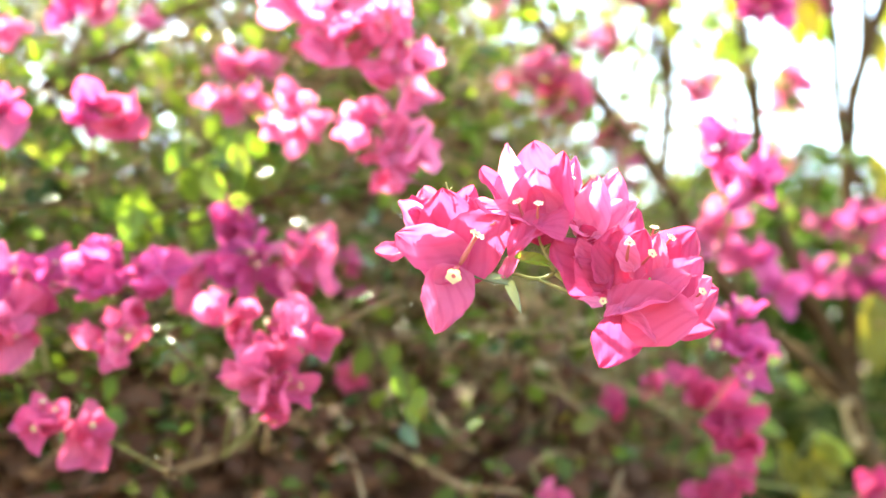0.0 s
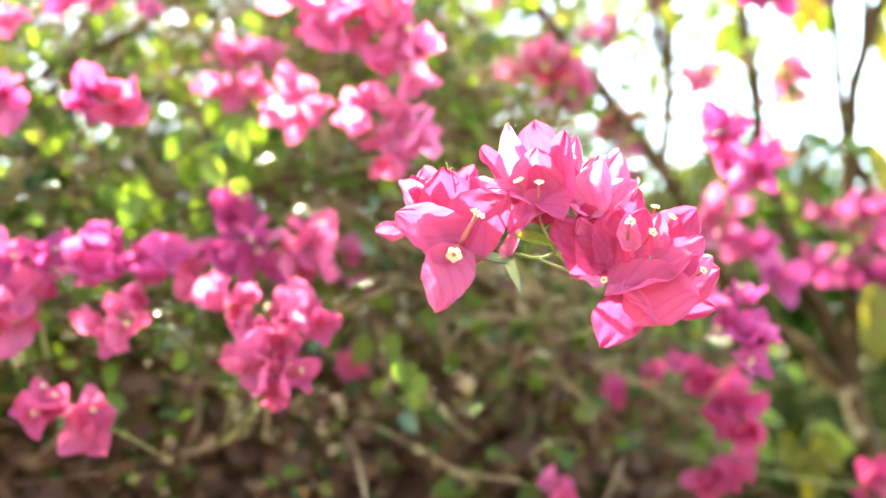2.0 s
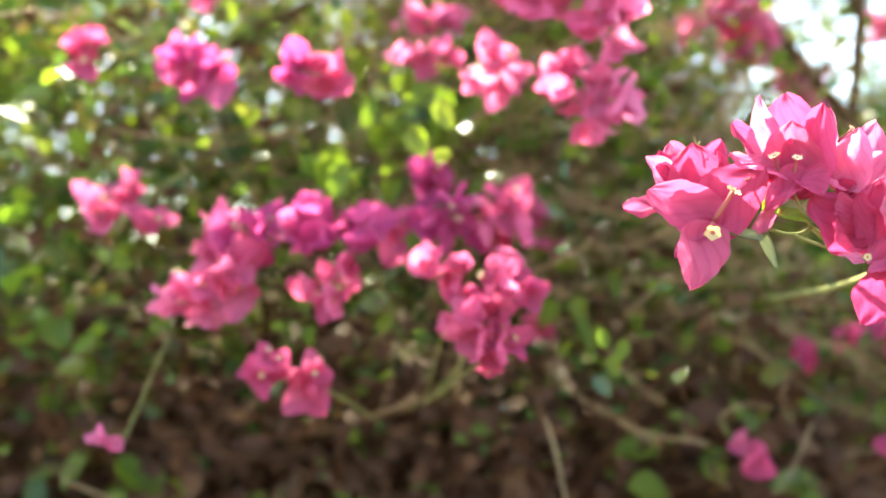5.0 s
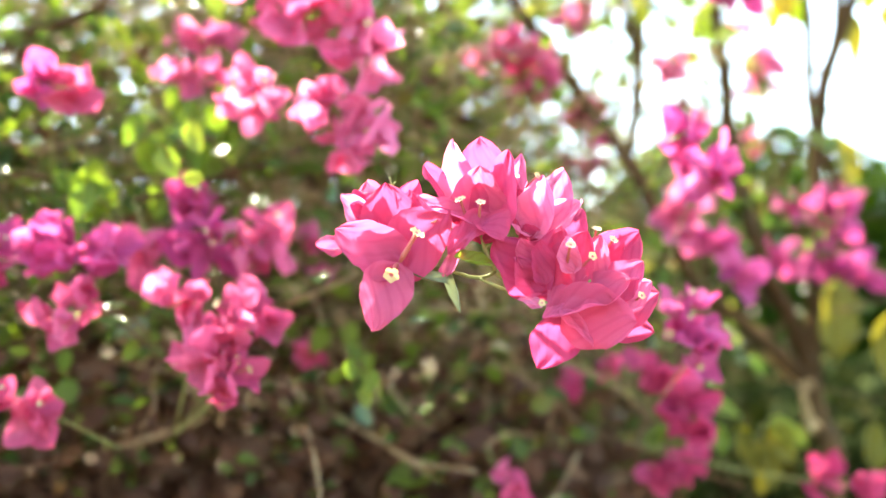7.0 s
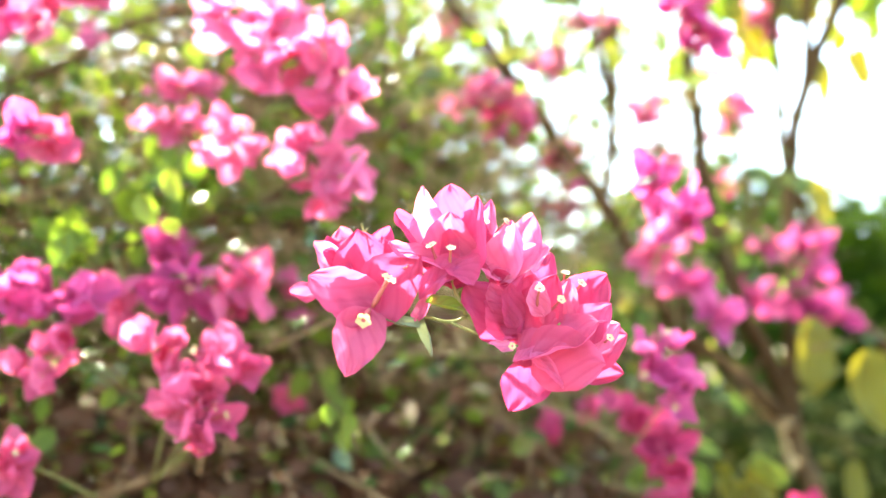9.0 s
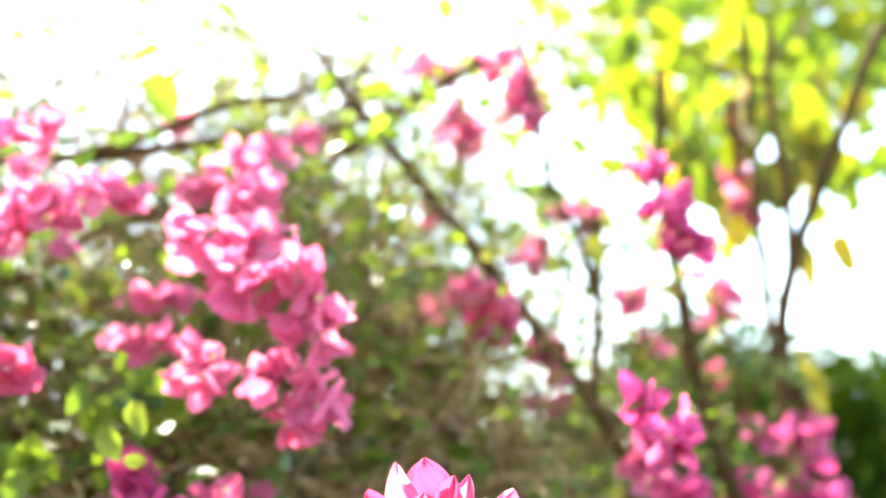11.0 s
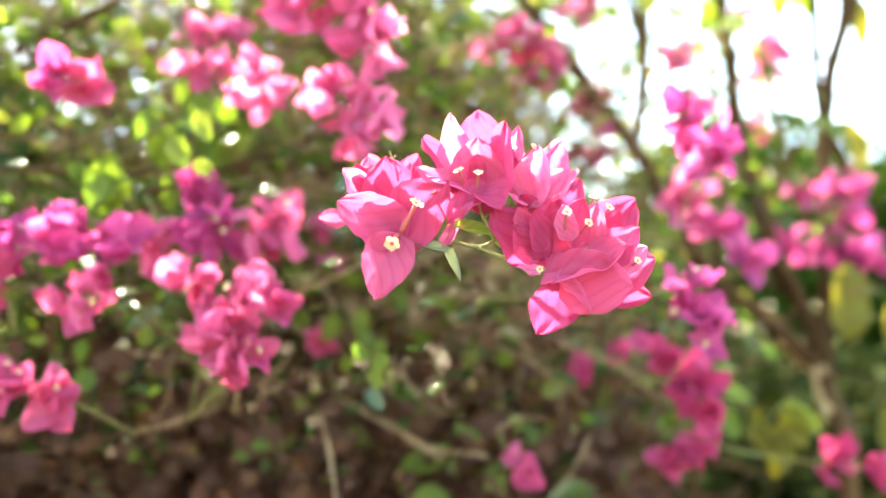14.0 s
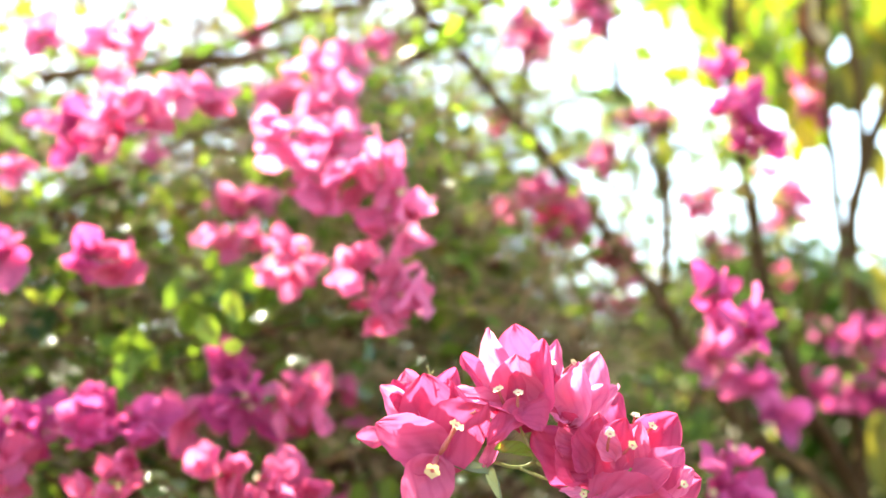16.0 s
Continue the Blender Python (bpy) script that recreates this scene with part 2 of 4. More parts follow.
def limb(name, parent, pts, r0, r1, mat=None, sides=8, wobble=0.006, steps=6):
    line = smooth_line(pts, steps, wobble, len(pts))
    if parent.name in ("young_tree", "bougainvillea_shrub"):
        WOOD.extend(line)
    rr = [r0 + (r1 - r0) * k / (len(line) - 1) for k in range(len(line))]
    rr = [r * (1 + 0.10 * noise.noise(p * 60) + (0.18 if k % 9 == 4 else 0)) for k, (r, p) in enumerate(zip(rr, line))]
    verts, faces = [], []
    tube_into(verts, faces, line, rr, sides)
    return part(name, mesh_of(name, verts, faces, mat or BARK), parent)


def aim(base, along, face, length, twist=0.0):
    """The pose of a sheet at base that grows along, with its upper side turned to face."""
    y = Vector(along).normalized()
    z = Vector(face) - y * Vector(face).dot(y)
    z = z.normalized() if z.length > 1e-4 else y.orthogonal().normalized()
    z.rotate(Matrix.Rotation(twist, 3, y))
    x = y.cross(z)
    m = Matrix((x, y, z)).transposed().to_4x4()
    m.translation = Vector(base)
    return m @ Matrix.Diagonal((length, length, length, 1))


def bract_sheet(mat, ratio, cup, bend, seed, nx=12, ny=14):
    """A papery ovate bract of length 1 along +y, hollow towards +z, with a drawn-out tip, a sunk midrib and a slightly wavy rim; ratio: its width."""
    r = random.Random(seed)
    curl, tuck = (r.uniform(-1.2, 1.6), r.uniform(-1.2, 1.6)), r.uniform(-1.0, 1.0)
    ph, ph2, lean, skew = r.uniform(0, 6.3), r.uniform(0, 6.3), r.uniform(-0.10, 0.10), r.uniform(-0.07, 0.07)
    verts, uvs = [], []
    for j in range(ny + 1):
        v = j / ny
        w = 0.5 * ratio * max(0.0, math.sin(math.pi * min(v, 0.9995) ** 0.68)) ** 0.62 + 0.004
        for i in range(nx + 1):
            u = 2 * i / nx - 1
            rim = 1 + 0.16 * noise.noise(Vector((3.3 * v, 2.0 * (u > 0), 1.7 * seed))) + 0.06 * noise.noise(Vector((11 * v, 3.0 * (u > 0), 0.9 * seed)))
            x = u * w * rim + skew * math.sin(math.pi * v)
            y = v - 0.07 * abs(u) ** 1.5 * (1 - v) ** 3
            z = cup * abs(u) ** 1.8 * w + bend * (v - 0.5) ** 2 - bend * 0.25
            z += 0.045 * abs(u) ** 1.5 * math.sin(8 * v + ph + (2.1 if u < 0 else 0)) + 0.022 * abs(u) ** 3 * math.sin(19 * v + ph2)
            z += 0.10 * noise.noise(Vector((1.9 * u + 3.1 * seed, 2.3 * v, 0.4))) + 0.06 * abs(noise.noise(Vector((3.6 * u + seed, 3.2 * v, 2.4)))) + 0.02 * noise.noise(Vector((8 * u, 7 * v + seed, 5.4)))
            z += curl[u > 0] * max(0.0, abs(u) - 0.45) ** 2 * w + tuck * max(0.0, v - 0.7) ** 2
            z += 0.0025 * abs(u) * math.sin(26 * (v - 0.45 * abs(u)) + ph) - 0.014 * math.exp(-((u * 6) ** 2)) + lean * x * v
            verts.append((x, y, z))
            uvs.append((u * 0.5 + 0.5, v))
    k = nx + 1
    faces = [(j * k + i, j * k + i + 1, (j + 1) * k + i + 1, (j + 1) * k + i) for j in range(ny) for i in range(nx)]
    return mesh_of("bract", verts, faces, mat, uvs)


BRACTS = {tone: [bract_sheet(mat, 0.72 + 0.09 * (k % 4), 0.15 + 0.15 * (k % 3), -0.15 + 0.13 * (k % 4), 40 * k + len(tone), 8, 10) for k in range(8)] for tone, mat in TONES.items()}


def floret_meshes():
    """The slender tube of a small true flower and its five-lobed cream limb; 1 long."""
    v, f = [], []
    line = [Vector((0.03 * math.sin(3 * t), t, 0.02 * t)) for t in (0, 0.2, 0.45, 0.7, 0.9, 1.0)]
    tube_into(v, f, line, [0.05, 0.085, 0.075, 0.06, 0.065, 0.07], 6)
    tube = mesh_of("tube", v, f, TUBE)
    lv, lf = [Vector((0, 0.99, 0.02))], []
    for k in range(20):
        a = 2 * math.pi * k / 20
        r = 0.225 + 0.028 * math.cos(5 * a)
        lv.append(Vector((0.07 * math.cos(a), 1.02, 0.07 * math.sin(a) + 0.02)))
        lv.append(Vector((r * math.cos(a), 1.05 + 0.03 * math.cos(10 * a), r * math.sin(a) + 0.02)))
    for k in range(20):
        a, b = 1 + 2 * k, 1 + 2 * ((k + 1) % 20)
        lf += [(0, b, a), (a, b, b + 1, a + 1)]
    star = mesh_of("corolla", lv, lf, LIMB)
    star.materials.append(TUBE)
    star.polygons.foreach_set("material_index", [1 if len(f) == 3 else 0 for f in lf])
    return tube, star


FLORET_TUBE, FLORET_STAR = floret_meshes()


def floret(parent, base, along, length):
    m = aim(base, along, (0.2, -0.3, 1), length, 0.4)
    ob = part("floret", FLORET_TUBE, parent, m)
    part("corolla", FLORET_STAR, ob, None, "cream five-lobed corolla")


GREY_LEAF = sheet("leaf", GREYED, 54, 0.72, 4, 6, 0.35, 0.3, 0.04, 0.3)
LEAVES = [sheet("leaf", LEAF, 50 + k, 0.72, 4, 6, 0.35, 0.3 - 0.15 * k, 0.04, 0.3) for k in range(4)]
FRESH_LEAVES = [sheet("leaf", FRESH, 60 + k, 0.72, 4, 6, 0.35, 0.3 - 0.15 * k, 0.04, 0.3) for k in range(3)]
BROAD_LEAVES = [sheet("leaf", BROAD, 70 + k, 0.66, 6, 8, 0.25, 0.35 - 0.2 * k, 0.05, 0.3) for k in range(3)]
OLIVE_LEAVES = [sheet("leaf", OLIVE, 80 + k, 0.62, 8, 10, 0.3, 0.35 - 0.2 * k, 0.07, 0.3) for k in range(3)]
YELLOW_LEAF = sheet("leaf", YELLOW, 77, 0.6, 6, 8, 0.3, 0.3, 0.06, 0.3)

# ---- ground ----
def ground_sheet():
    xs = [-400, -60, -15] + [-5 + 0.25 * k for k in range(41)] + [15, 60, 400]
    ys = [-400, -60, -15] + [-4 + 0.25 * k for k in range(41)] + [15, 60, 400]
    verts = [(x, y, 0.04 * noise.noise(Vector((x, y, 0)) * 0.9) + 0.015 * noise.noise(Vector((x, y, 3)) * 5)) for y in ys for x in xs]
    k = len(xs)
    faces = [(j * k + i, j * k + i + 1, (j + 1) * k + i + 1, (j + 1) * k + i) for j in range(len(ys) - 1) for i in range(k - 1)]
    return mesh_of("ground", verts, faces, SOIL)


tagged(new("ground", ground_sheet()), "bare garden soil under the shrubs, made pale to bounce light", "ground", kind="structure")


# ---- leaf masses ----
def leaf_cloud(name, mat, places, sizes, seed, flat=0.5, width=0.7, droop=0.2):
    """Many small folded leaves, one loose piece each."""
    rg = np.random.RandomState(seed)
    n = len(places)
    w = width * 0.5
    shape = np.array([(0, 0, 0), (-w * 0.85, 0.28, 0.10), (0, 0.28, 0), (w * 0.85, 0.28, 0.10), (-w * 0.8, 0.62, 0.09), (0, 0.64, -0.02), (w * 0.8, 0.62, 0.09), (0, 1, -0.10)])
    al = rg.normal(size=(n, 3)) * (1, 1, 0.6) + (0, 0, -droop)
    al /= np.linalg.norm(al, axis=1)[:, None]
    up = rg.normal(size=(n, 3)) * (1 - flat) + np.array((0, -0.15, 1)) * flat
    side = np.cross(al, up)
    side /= np.linalg.norm(side, axis=1)[:, None]
    nor = np.cross(side, al)
    s = sizes[:, None, None]
    v = places[:, None] + s * (shape[None, :, 0:1] * side[:, None] + shape[None, :, 1:2] * al[:, None] + shape[None, :, 2:3] * nor[:, None])
    quad = [(0, 2, 1), (0, 3, 2), (1, 2, 5, 4), (2, 3, 6, 5), (4, 5, 7), (5, 6, 7)]
    me = bpy.data.meshes.new(name)
    loops = np.concatenate([np.array(q) for q in quad])
    tot = np.array([len(q) for q in quad])
    me.vertices.add(n * 8)
    me.vertices.foreach_set("co", v.astype(np.float32).ravel())
    li = (np.arange(n)[:, None] * 8 + loops[None]).ravel()
    me.loops.add(len(li))
    me.loops.foreach_set("vertex_index", li.astype(np.int32))
    lt = np.tile(tot, n)
    me.polygons.add(len(lt))
    me.polygons.foreach_set("loop_start", np.concatenate([[0], np.cumsum(lt)[:-1]]).astype(np.int32))
    uvl = me.uv_layers.new(name="UVMap")
    uvs = np.stack([shape[:, 0] / (2 * w) + 0.5, shape[:, 1]], 1)
    uvl.data.foreach_set("uv", np.tile(uvs[loops], (n, 1)).astype(np.float32).ravel())
    me.polygons.foreach_set("use_smooth", [True] * len(lt))
    me.materials.append(mat)
    me.update()
    me.validate()
    return me


def bush_top(x, y):
    """How high the dense tangle reaches."""
    lump = 0.09 * noise.noise(Vector((x * 2.3, y * 2.0, 4.2))) + 0.05 * noise.noise(Vector((x * 7, y * 6, 1.0)))
    fall = 1.25 * max(0.0, min(x, 0.24) - 0.02) + 0.30 * max(0.0, x - 0.24)
    return 1.85 + lump - fall + 0.05 * min(1.0, max(0.0, -x / 0.1)) + (0.40 if x < -0.7 else 0.05) * min(y - 1.0, 0.6) - 0.5 * max(0.0, -x - 1.5)


def bush_front(x, z):
    """How near the tangle comes."""
    lump = 0.10 * noise.noise(Vector((x * 3.0, 0.3, z * 3.0))) + 0.05 * noise.noise(Vector((x * 9, 2.3, z * 9)))
    return 0.84 + lump + 0.10 * max(0, z - 1.6) + 0.9 * max(0, min(x, 0.7) - 0.12) + 0.6 * max(0, -x - 0.9) ** 2


def open_gap(x, y, z):
    """Where the crown is thin and the sky shows through."""
    if z < 1.56 or x > -0.02:
        return False
    if noise.noise(Vector((x * 10.0, 7.7, z * 10.0))) > 0.47:
        return True
    return any(((x - a * y) / (w * y)) ** 2 + ((z - 1.5 - b * y) / (h * y)) ** 2 < 1 for a, b, w, h in ((-0.300, 0.245, 0.018, 0.026), (-0.375, 0.228, 0.024, 0.012), (-0.44, 0.30, 0.03, 0.02)))


def crown_air(x, z):
    """How bare of leaves the crown is: most in the twiggy middle."""
    middle = max(0.0, 1 - abs(x + 0.02) / 0.34)
    lump = 0.75 + 0.9 * noise.noise(Vector((x * 6.0, 3.1, z * 6.0)))
    return min(1.0, max(0.0, (z - 1.46) / 0.22)) * min(1.0, max(0.2 + 0.65 * middle, (0.62 + 0.6 * middle) * lump))


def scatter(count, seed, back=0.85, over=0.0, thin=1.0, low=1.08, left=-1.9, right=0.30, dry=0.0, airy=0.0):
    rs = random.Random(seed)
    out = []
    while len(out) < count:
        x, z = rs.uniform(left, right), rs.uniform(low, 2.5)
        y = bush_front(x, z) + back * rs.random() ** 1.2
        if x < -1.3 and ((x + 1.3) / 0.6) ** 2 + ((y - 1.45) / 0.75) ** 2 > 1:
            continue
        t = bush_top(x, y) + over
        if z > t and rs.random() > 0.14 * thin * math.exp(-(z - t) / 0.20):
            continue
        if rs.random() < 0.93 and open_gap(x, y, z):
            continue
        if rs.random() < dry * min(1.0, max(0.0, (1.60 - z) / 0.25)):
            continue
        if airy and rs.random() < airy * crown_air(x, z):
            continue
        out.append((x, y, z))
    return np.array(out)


shrub = tagged(new("bougainvillea_shrub"), "large tangled bougainvillea shrub with green leaves and dry brown twigs", "shrub")
shrub.location = (0, 0, 0)
rg = np.random.RandomState(3)
# The third batch is an unseen layer behind, added to darken the base.
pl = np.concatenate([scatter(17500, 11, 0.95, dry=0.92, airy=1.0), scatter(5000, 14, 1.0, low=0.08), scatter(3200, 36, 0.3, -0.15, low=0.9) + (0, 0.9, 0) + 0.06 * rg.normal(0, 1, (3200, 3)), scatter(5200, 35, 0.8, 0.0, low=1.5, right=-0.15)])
tagged(part("foliage", leaf_cloud("foliage", LEAF, pl, 0.012 + 0.022 * rg.uniform(0, 1, len(pl)) ** 1.5, 1), shrub), "small green bougainvillea leaves", kind="stuff")
pl = np.concatenate([scatter(22000, 12, 0.8, -0.08, airy=0.75), scatter(700, 15, 0.7, 0.02, low=1.45, left=-0.25, right=0.25)])
# Dense brown filler, added to close gaps to the lit ground and darken the base.
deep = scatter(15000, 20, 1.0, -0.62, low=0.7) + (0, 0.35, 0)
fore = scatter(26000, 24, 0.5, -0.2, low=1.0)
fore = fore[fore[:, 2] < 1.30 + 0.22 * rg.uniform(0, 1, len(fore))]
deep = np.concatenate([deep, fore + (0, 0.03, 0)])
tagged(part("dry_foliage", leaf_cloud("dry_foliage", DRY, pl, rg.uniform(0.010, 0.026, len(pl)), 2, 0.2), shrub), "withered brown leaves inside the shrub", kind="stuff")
tagged(part("dead_foliage", leaf_cloud("dead_foliage", DRY, deep, rg.uniform(0.022, 0.042, len(deep)), 23, 0.2), shrub), "dead brown leaves packed deep in the shrub to keep it dark", kind="stuff")
pl = np.concatenate([scatter(1600, 13, 0.40), scatter(3000, 16, 0.8, 0.05, low=1.5, airy=0.6), scatter(2600, 28, 0.9, 0.0, low=1.3, right=0.22), scatter(1900, 29, 0.6, 0.04, low=1.5, left=-0.45, right=0.16)])
pl = pl[(pl[:, 2] > 1.46) | (rg.uniform(0, 1, len(pl)) < 0.25)]
tagged(part("fresh_foliage", leaf_cloud("fresh_foliage", FRESH, pl, rg.uniform(0.012, 0.034, len(pl)), 3), shrub), "bright young green leaves", kind="stuff")

front = scatter(1400, 61, 0.10, 0.04, low=1.44, right=0.02)
front[:, 1] -= rg.uniform(0.02, 0.13, len(front))
front += 0.012 * rg.normal(0, 1, front.shape)
tagged(part("outer_foliage", leaf_cloud("outer_foliage", GLOSSY, front[:850], rg.uniform(0.016, 0.030, 850), 62, 0.6), shrub), "glossy leaves at the outside of the shrub", kind="stuff")
tagged(part("outer_fresh_foliage", leaf_cloud("outer_fresh_foliage", FRESH, front[850:], rg.uniform(0.016, 0.032, len(front) - 850), 63, 0.5), shrub), "bright young leaves at the outside of the shrub", kind="stuff")
pl = scatter(4600, 30, 0.7, 0.0, low=1.48, left=-0.40, right=0.20)
tagged(part("straw_foliage", leaf_cloud("straw_foliage", TAN, pl, rg.uniform(0.009, 0.020, len(pl)), 34, 0.2, 0.45), shrub), "straw-coloured dry leaves among the twigs", kind="stuff")


def tangle(count, seed, over, r0, length, mat, name, label, **area):
    rt = random.Random(seed)
    verts, faces = [], []
    starts = scatter(count, seed, 0.8, over, 1.6, **area)
    for k, p in enumerate(starts):
        p = Vector(p)
        d = Vector((rt.gauss(0, 1), rt.gauss(0, 0.5), rt.gauss(0.15, 0.6))).normalized()
        n = rt.randint(3, 5)
        step = length * rt.uniform(0.4, 1.2) / n
        pts = [p]
        for _ in range(n):
            d = (d + Vector((rt.gauss(0, 0.22), rt.gauss(0, 0.22), rt.gauss(-0.02, 0.22)))).normalized()
            pts.append(pts[-1] + d * step)
        r = r0 * rt.uniform(0.5, 1.3)
        tube_into(verts, faces, pts, [r * (1 - 0.6 * j / n) for j in range(n + 1)], 4)
    tagged(part(name, mesh_of(name, verts, faces, mat), shrub), label, kind="stuff")


tangle(5600, 21, 0.04, 0.0011, 0.20, TWIG, "twig_tangle", "tangle of thin dry brown twigs", right=0.4)
tangle(2200, 24, 0.02, 0.0013, 0.15, PALE, "pale_twig_tangle", "pale dry twigs inside the shrub", left=-0.5, right=0.22, low=1.50)


def sprigs(name, label, count, seed, lo, hi, length, leaves, mat, size=(0.012, 0.024), thick=1.0):
    """Thin airy twigs with a few small leaves along them."""
    rt = random.Random(seed)
    verts, faces, places = [], [], []
    for k in range(count):
        p = Vector([rt.uniform(a, b) for a, b in zip(lo, hi)])
        d = Vector((rt.gauss(0, 0.7), rt.gauss(0, 0.4), rt.gauss(0.5, 0.5))).normalized()
        pts = [p]
        for _ in range(5):
            d = (d + Vector((rt.gauss(0, 0.2), rt.gauss(0, 0.2), rt.gauss(0, 0.2)))).normalized()
            pts.append(pts[-1] + d * length * rt.uniform(0.6, 1.3) / 5)
        tube_into(verts, faces, pts, [thick * r for r in (0.0013, 0.0012, 0.0011, 0.0009, 0.0007, 0.0004)], 4)
        for j in range(rt.randint(max(0, leaves - 2), leaves + 2)):
            i = rt.randrange(5)
            places.append(pts[i].lerp(pts[i + 1], rt.random()))
    tagged(part(name + "_twig", mesh_of(name, verts, faces, TWIG), shrub), "thin twigs of " + label, kind="stuff")
    places = np.array([tuple(p) for p in places])
    rz = np.random.RandomState(seed)
    tagged(part(name, leaf_cloud(name, mat, places, rz.uniform(*size, len(places)), seed, 0.35), shrub), label, kind="stuff")


sprigs("leafy_sprig", "airy sprigs with small green leaves", 330, 41, (-0.20, 1.0, 1.66), (0.22, 1.6, 2.12), 0.20, 9, FRESH)
sprigs("bare_sprig", "bare arching sprigs over the shrub", 560, 42, (-1.1, 0.90, 1.72), (0.0, 1.5, 2.16), 0.28, 2, LEAF, thick=1.5)
sprigs("high_sprig", "small-leaved sprigs against the sky", 250, 44, (0.06, 1.0, 1.58), (0.42, 1.45, 1.98), 0.17, 6, LEAF, (0.010, 0.020))
sprigs("side_sprig", "sprigs with dark green leaves between the stems", 70, 43, (0.20, 1.05, 1.48), (0.52, 1.45, 1.86), 0.14, 6, LEAF)
tangle(2400, 27, 0.0, 0.0010, 0.13, PALE, "golden_twig_tangle", "golden dry twigs in the middle of the crown", left=-0.30, right=0.17, low=1.45)
tangle(110, 22, 0.10, 0.0012, 0.40, TWIG, "stem_tangle", "long thin woody stems", right=0.0)
rl = random.Random(17)
for k in range(9):
    x = -1.5 + 0.24 * k
    limb("stem", shrub, [(x * 0.6, 1.45, -0.05), (x * 0.75 + rl.uniform(-0.1, 0.1), 1.4, 0.5), (x + rl.uniform(-0.1, 0.1), 1.3, 1.1), (x + rl.uniform(-0.3, 0.2), 1.2, 1.7)], 0.014, 0.005)
for k in range(84):
    p = Vector((rl.uniform(-1.1, 0.02), rl.uniform(0.95, 1.35), rl.uniform(1.70, 2.14)))
    d = Vector((rl.choice((-1, 1, 1)) * rl.uniform(0.12, 0.34), rl.uniform(-0.08, 0.08), rl.uniform(0.0, 0.20)))
    limb("stem", shrub, [p, p + d * 0.35 + Vector((0, 0, rl.uniform(-0.01, 0.04))), p + d * 0.7 + Vector((0, 0, rl.uniform(0, 0.05))), p + d], 0.0026, 0.0009, TWIG, 5, 0.008, 5)
for k in range(16):
    p = Vector((rl.uniform(-0.75, -0.22), rl.uniform(0.95, 1.25), rl.uniform(1.72, 2.02)))
    d = Vector((rl.uniform(0.25, 0.45), rl.uniform(-0.05, 0.08), rl.uniform(-0.02, 0.12)))
    limb("branch", shrub, [p, p + d * 0.35 + Vector((0, 0, rl.uniform(-0.02, 0.03))), p + d * 0.7 + Vector((0, 0, rl.uniform(-0.01, 0.03))), p + d], rl.uniform(0.003, 0.0048), 0.0016, BARK, 6, 0.012, 6)
for k, p in enumerate(scatter(90, 19, 0.06, -0.05, low=1.25, right=0.3)):
    d = Vector((rl.gauss(0, 1), rl.gauss(-0.15, 0.3), rl.gauss(0.1, 0.55))).normalized() * rl.uniform(0.05, 0.13)
    p = Vector(p)
    limb("twig", shrub, [p, p + d * 0.5 + Vector((0, 0, rl.uniform(-0.012, 0.012))), p + d], 0.0014, 0.0006, PALE, 5, 0.004, 4)
# single pale twigs that stand out of the crown, and a dark upright one
for pts in ([(-0.019, 0.88, 1.684), (0.005, 0.88, 1.700), (0.034, 0.88, 1.719), (0.039, 0.88, 1.721)],
            [(-0.118, 0.80, 1.511), (-0.083, 0.80, 1.525), (-0.047, 0.80, 1.542), (-0.038, 0.80, 1.552)],
            [(-0.005, 0.80, 1.489), (0.009, 0.80, 1.500), (0.019, 0.80, 1.509)],
            [(-0.239, 0.80, 1.395), (-0.200, 0.80, 1.409), (-0.165, 0.80, 1.422), (-0.162, 0.80, 1.445)],
            [(-0.116, 0.80, 1.433), (-0.130, 0.80, 1.438), (-0.112, 0.80, 1.455)],
            [(0.074, 0.85, 1.395), (0.094, 0.85, 1.405), (0.120, 0.85, 1.403)]):
    limb("twig", shrub, [Vector(p) for p in pts], 0.0011, 0.0007, PALE, 5, 0.003, 4)
limb("twig", shrub, [(0.000, 0.90, 1.805), (-0.004, 0.90, 1.751), (0.001, 0.90, 1.707), (0.008, 0.90, 1.676)], 0.0016, 0.0012, TWIG, 5, 0.003, 4)
for k, p in enumerate(np.repeat(scatter(75, 18, 0.10, 0.02, right=0.45), 4, 0)):
    p = Vector(p) + Vector((rl.gauss(0, 0.020), rl.gauss(0, 0.012), rl.gauss(0, 0.018)))
    d = Vector((rl.gauss(0, 0.7), rl.gauss(-0.3, 0.4), rl.gauss(-0.3, 0.6)))
    part("leaf", rl.choice(LEAVES + FRESH_LEAVES if k % 12 > 3 else FRESH_LEAVES), shrub, aim(p, d, (rl.gauss(0, 0.5), -0.5, 0.8), rl.uniform(0.024, 0.044)))


# ---- the bare-stemmed tree beside the shrub ----
tree = tagged(new("young_tree"), "slender brown-stemmed tree with large yellow-green leaves", "tree")
limb("trunk", tree, [(0.58, 1.22, -0.05), (0.56, 1.20, 0.6), (0.498, 1.091, 1.308), (0.497, 1.124, 1.383), (0.491, 1.152, 1.463)], 0.0125, 0.0105)
limb("branch", tree, [(0.494, 1.139, 1.422), (0.499, 1.149, 1.518), (0.498, 1.133, 1.629), (0.498, 1.124, 1.760), (0.507, 1.102, 1.840), (0.537, 1.081, 1.926), (0.571, 1.050, 2.015), (0.623, 1.019, 2.142)], 0.0095, 0.0068)
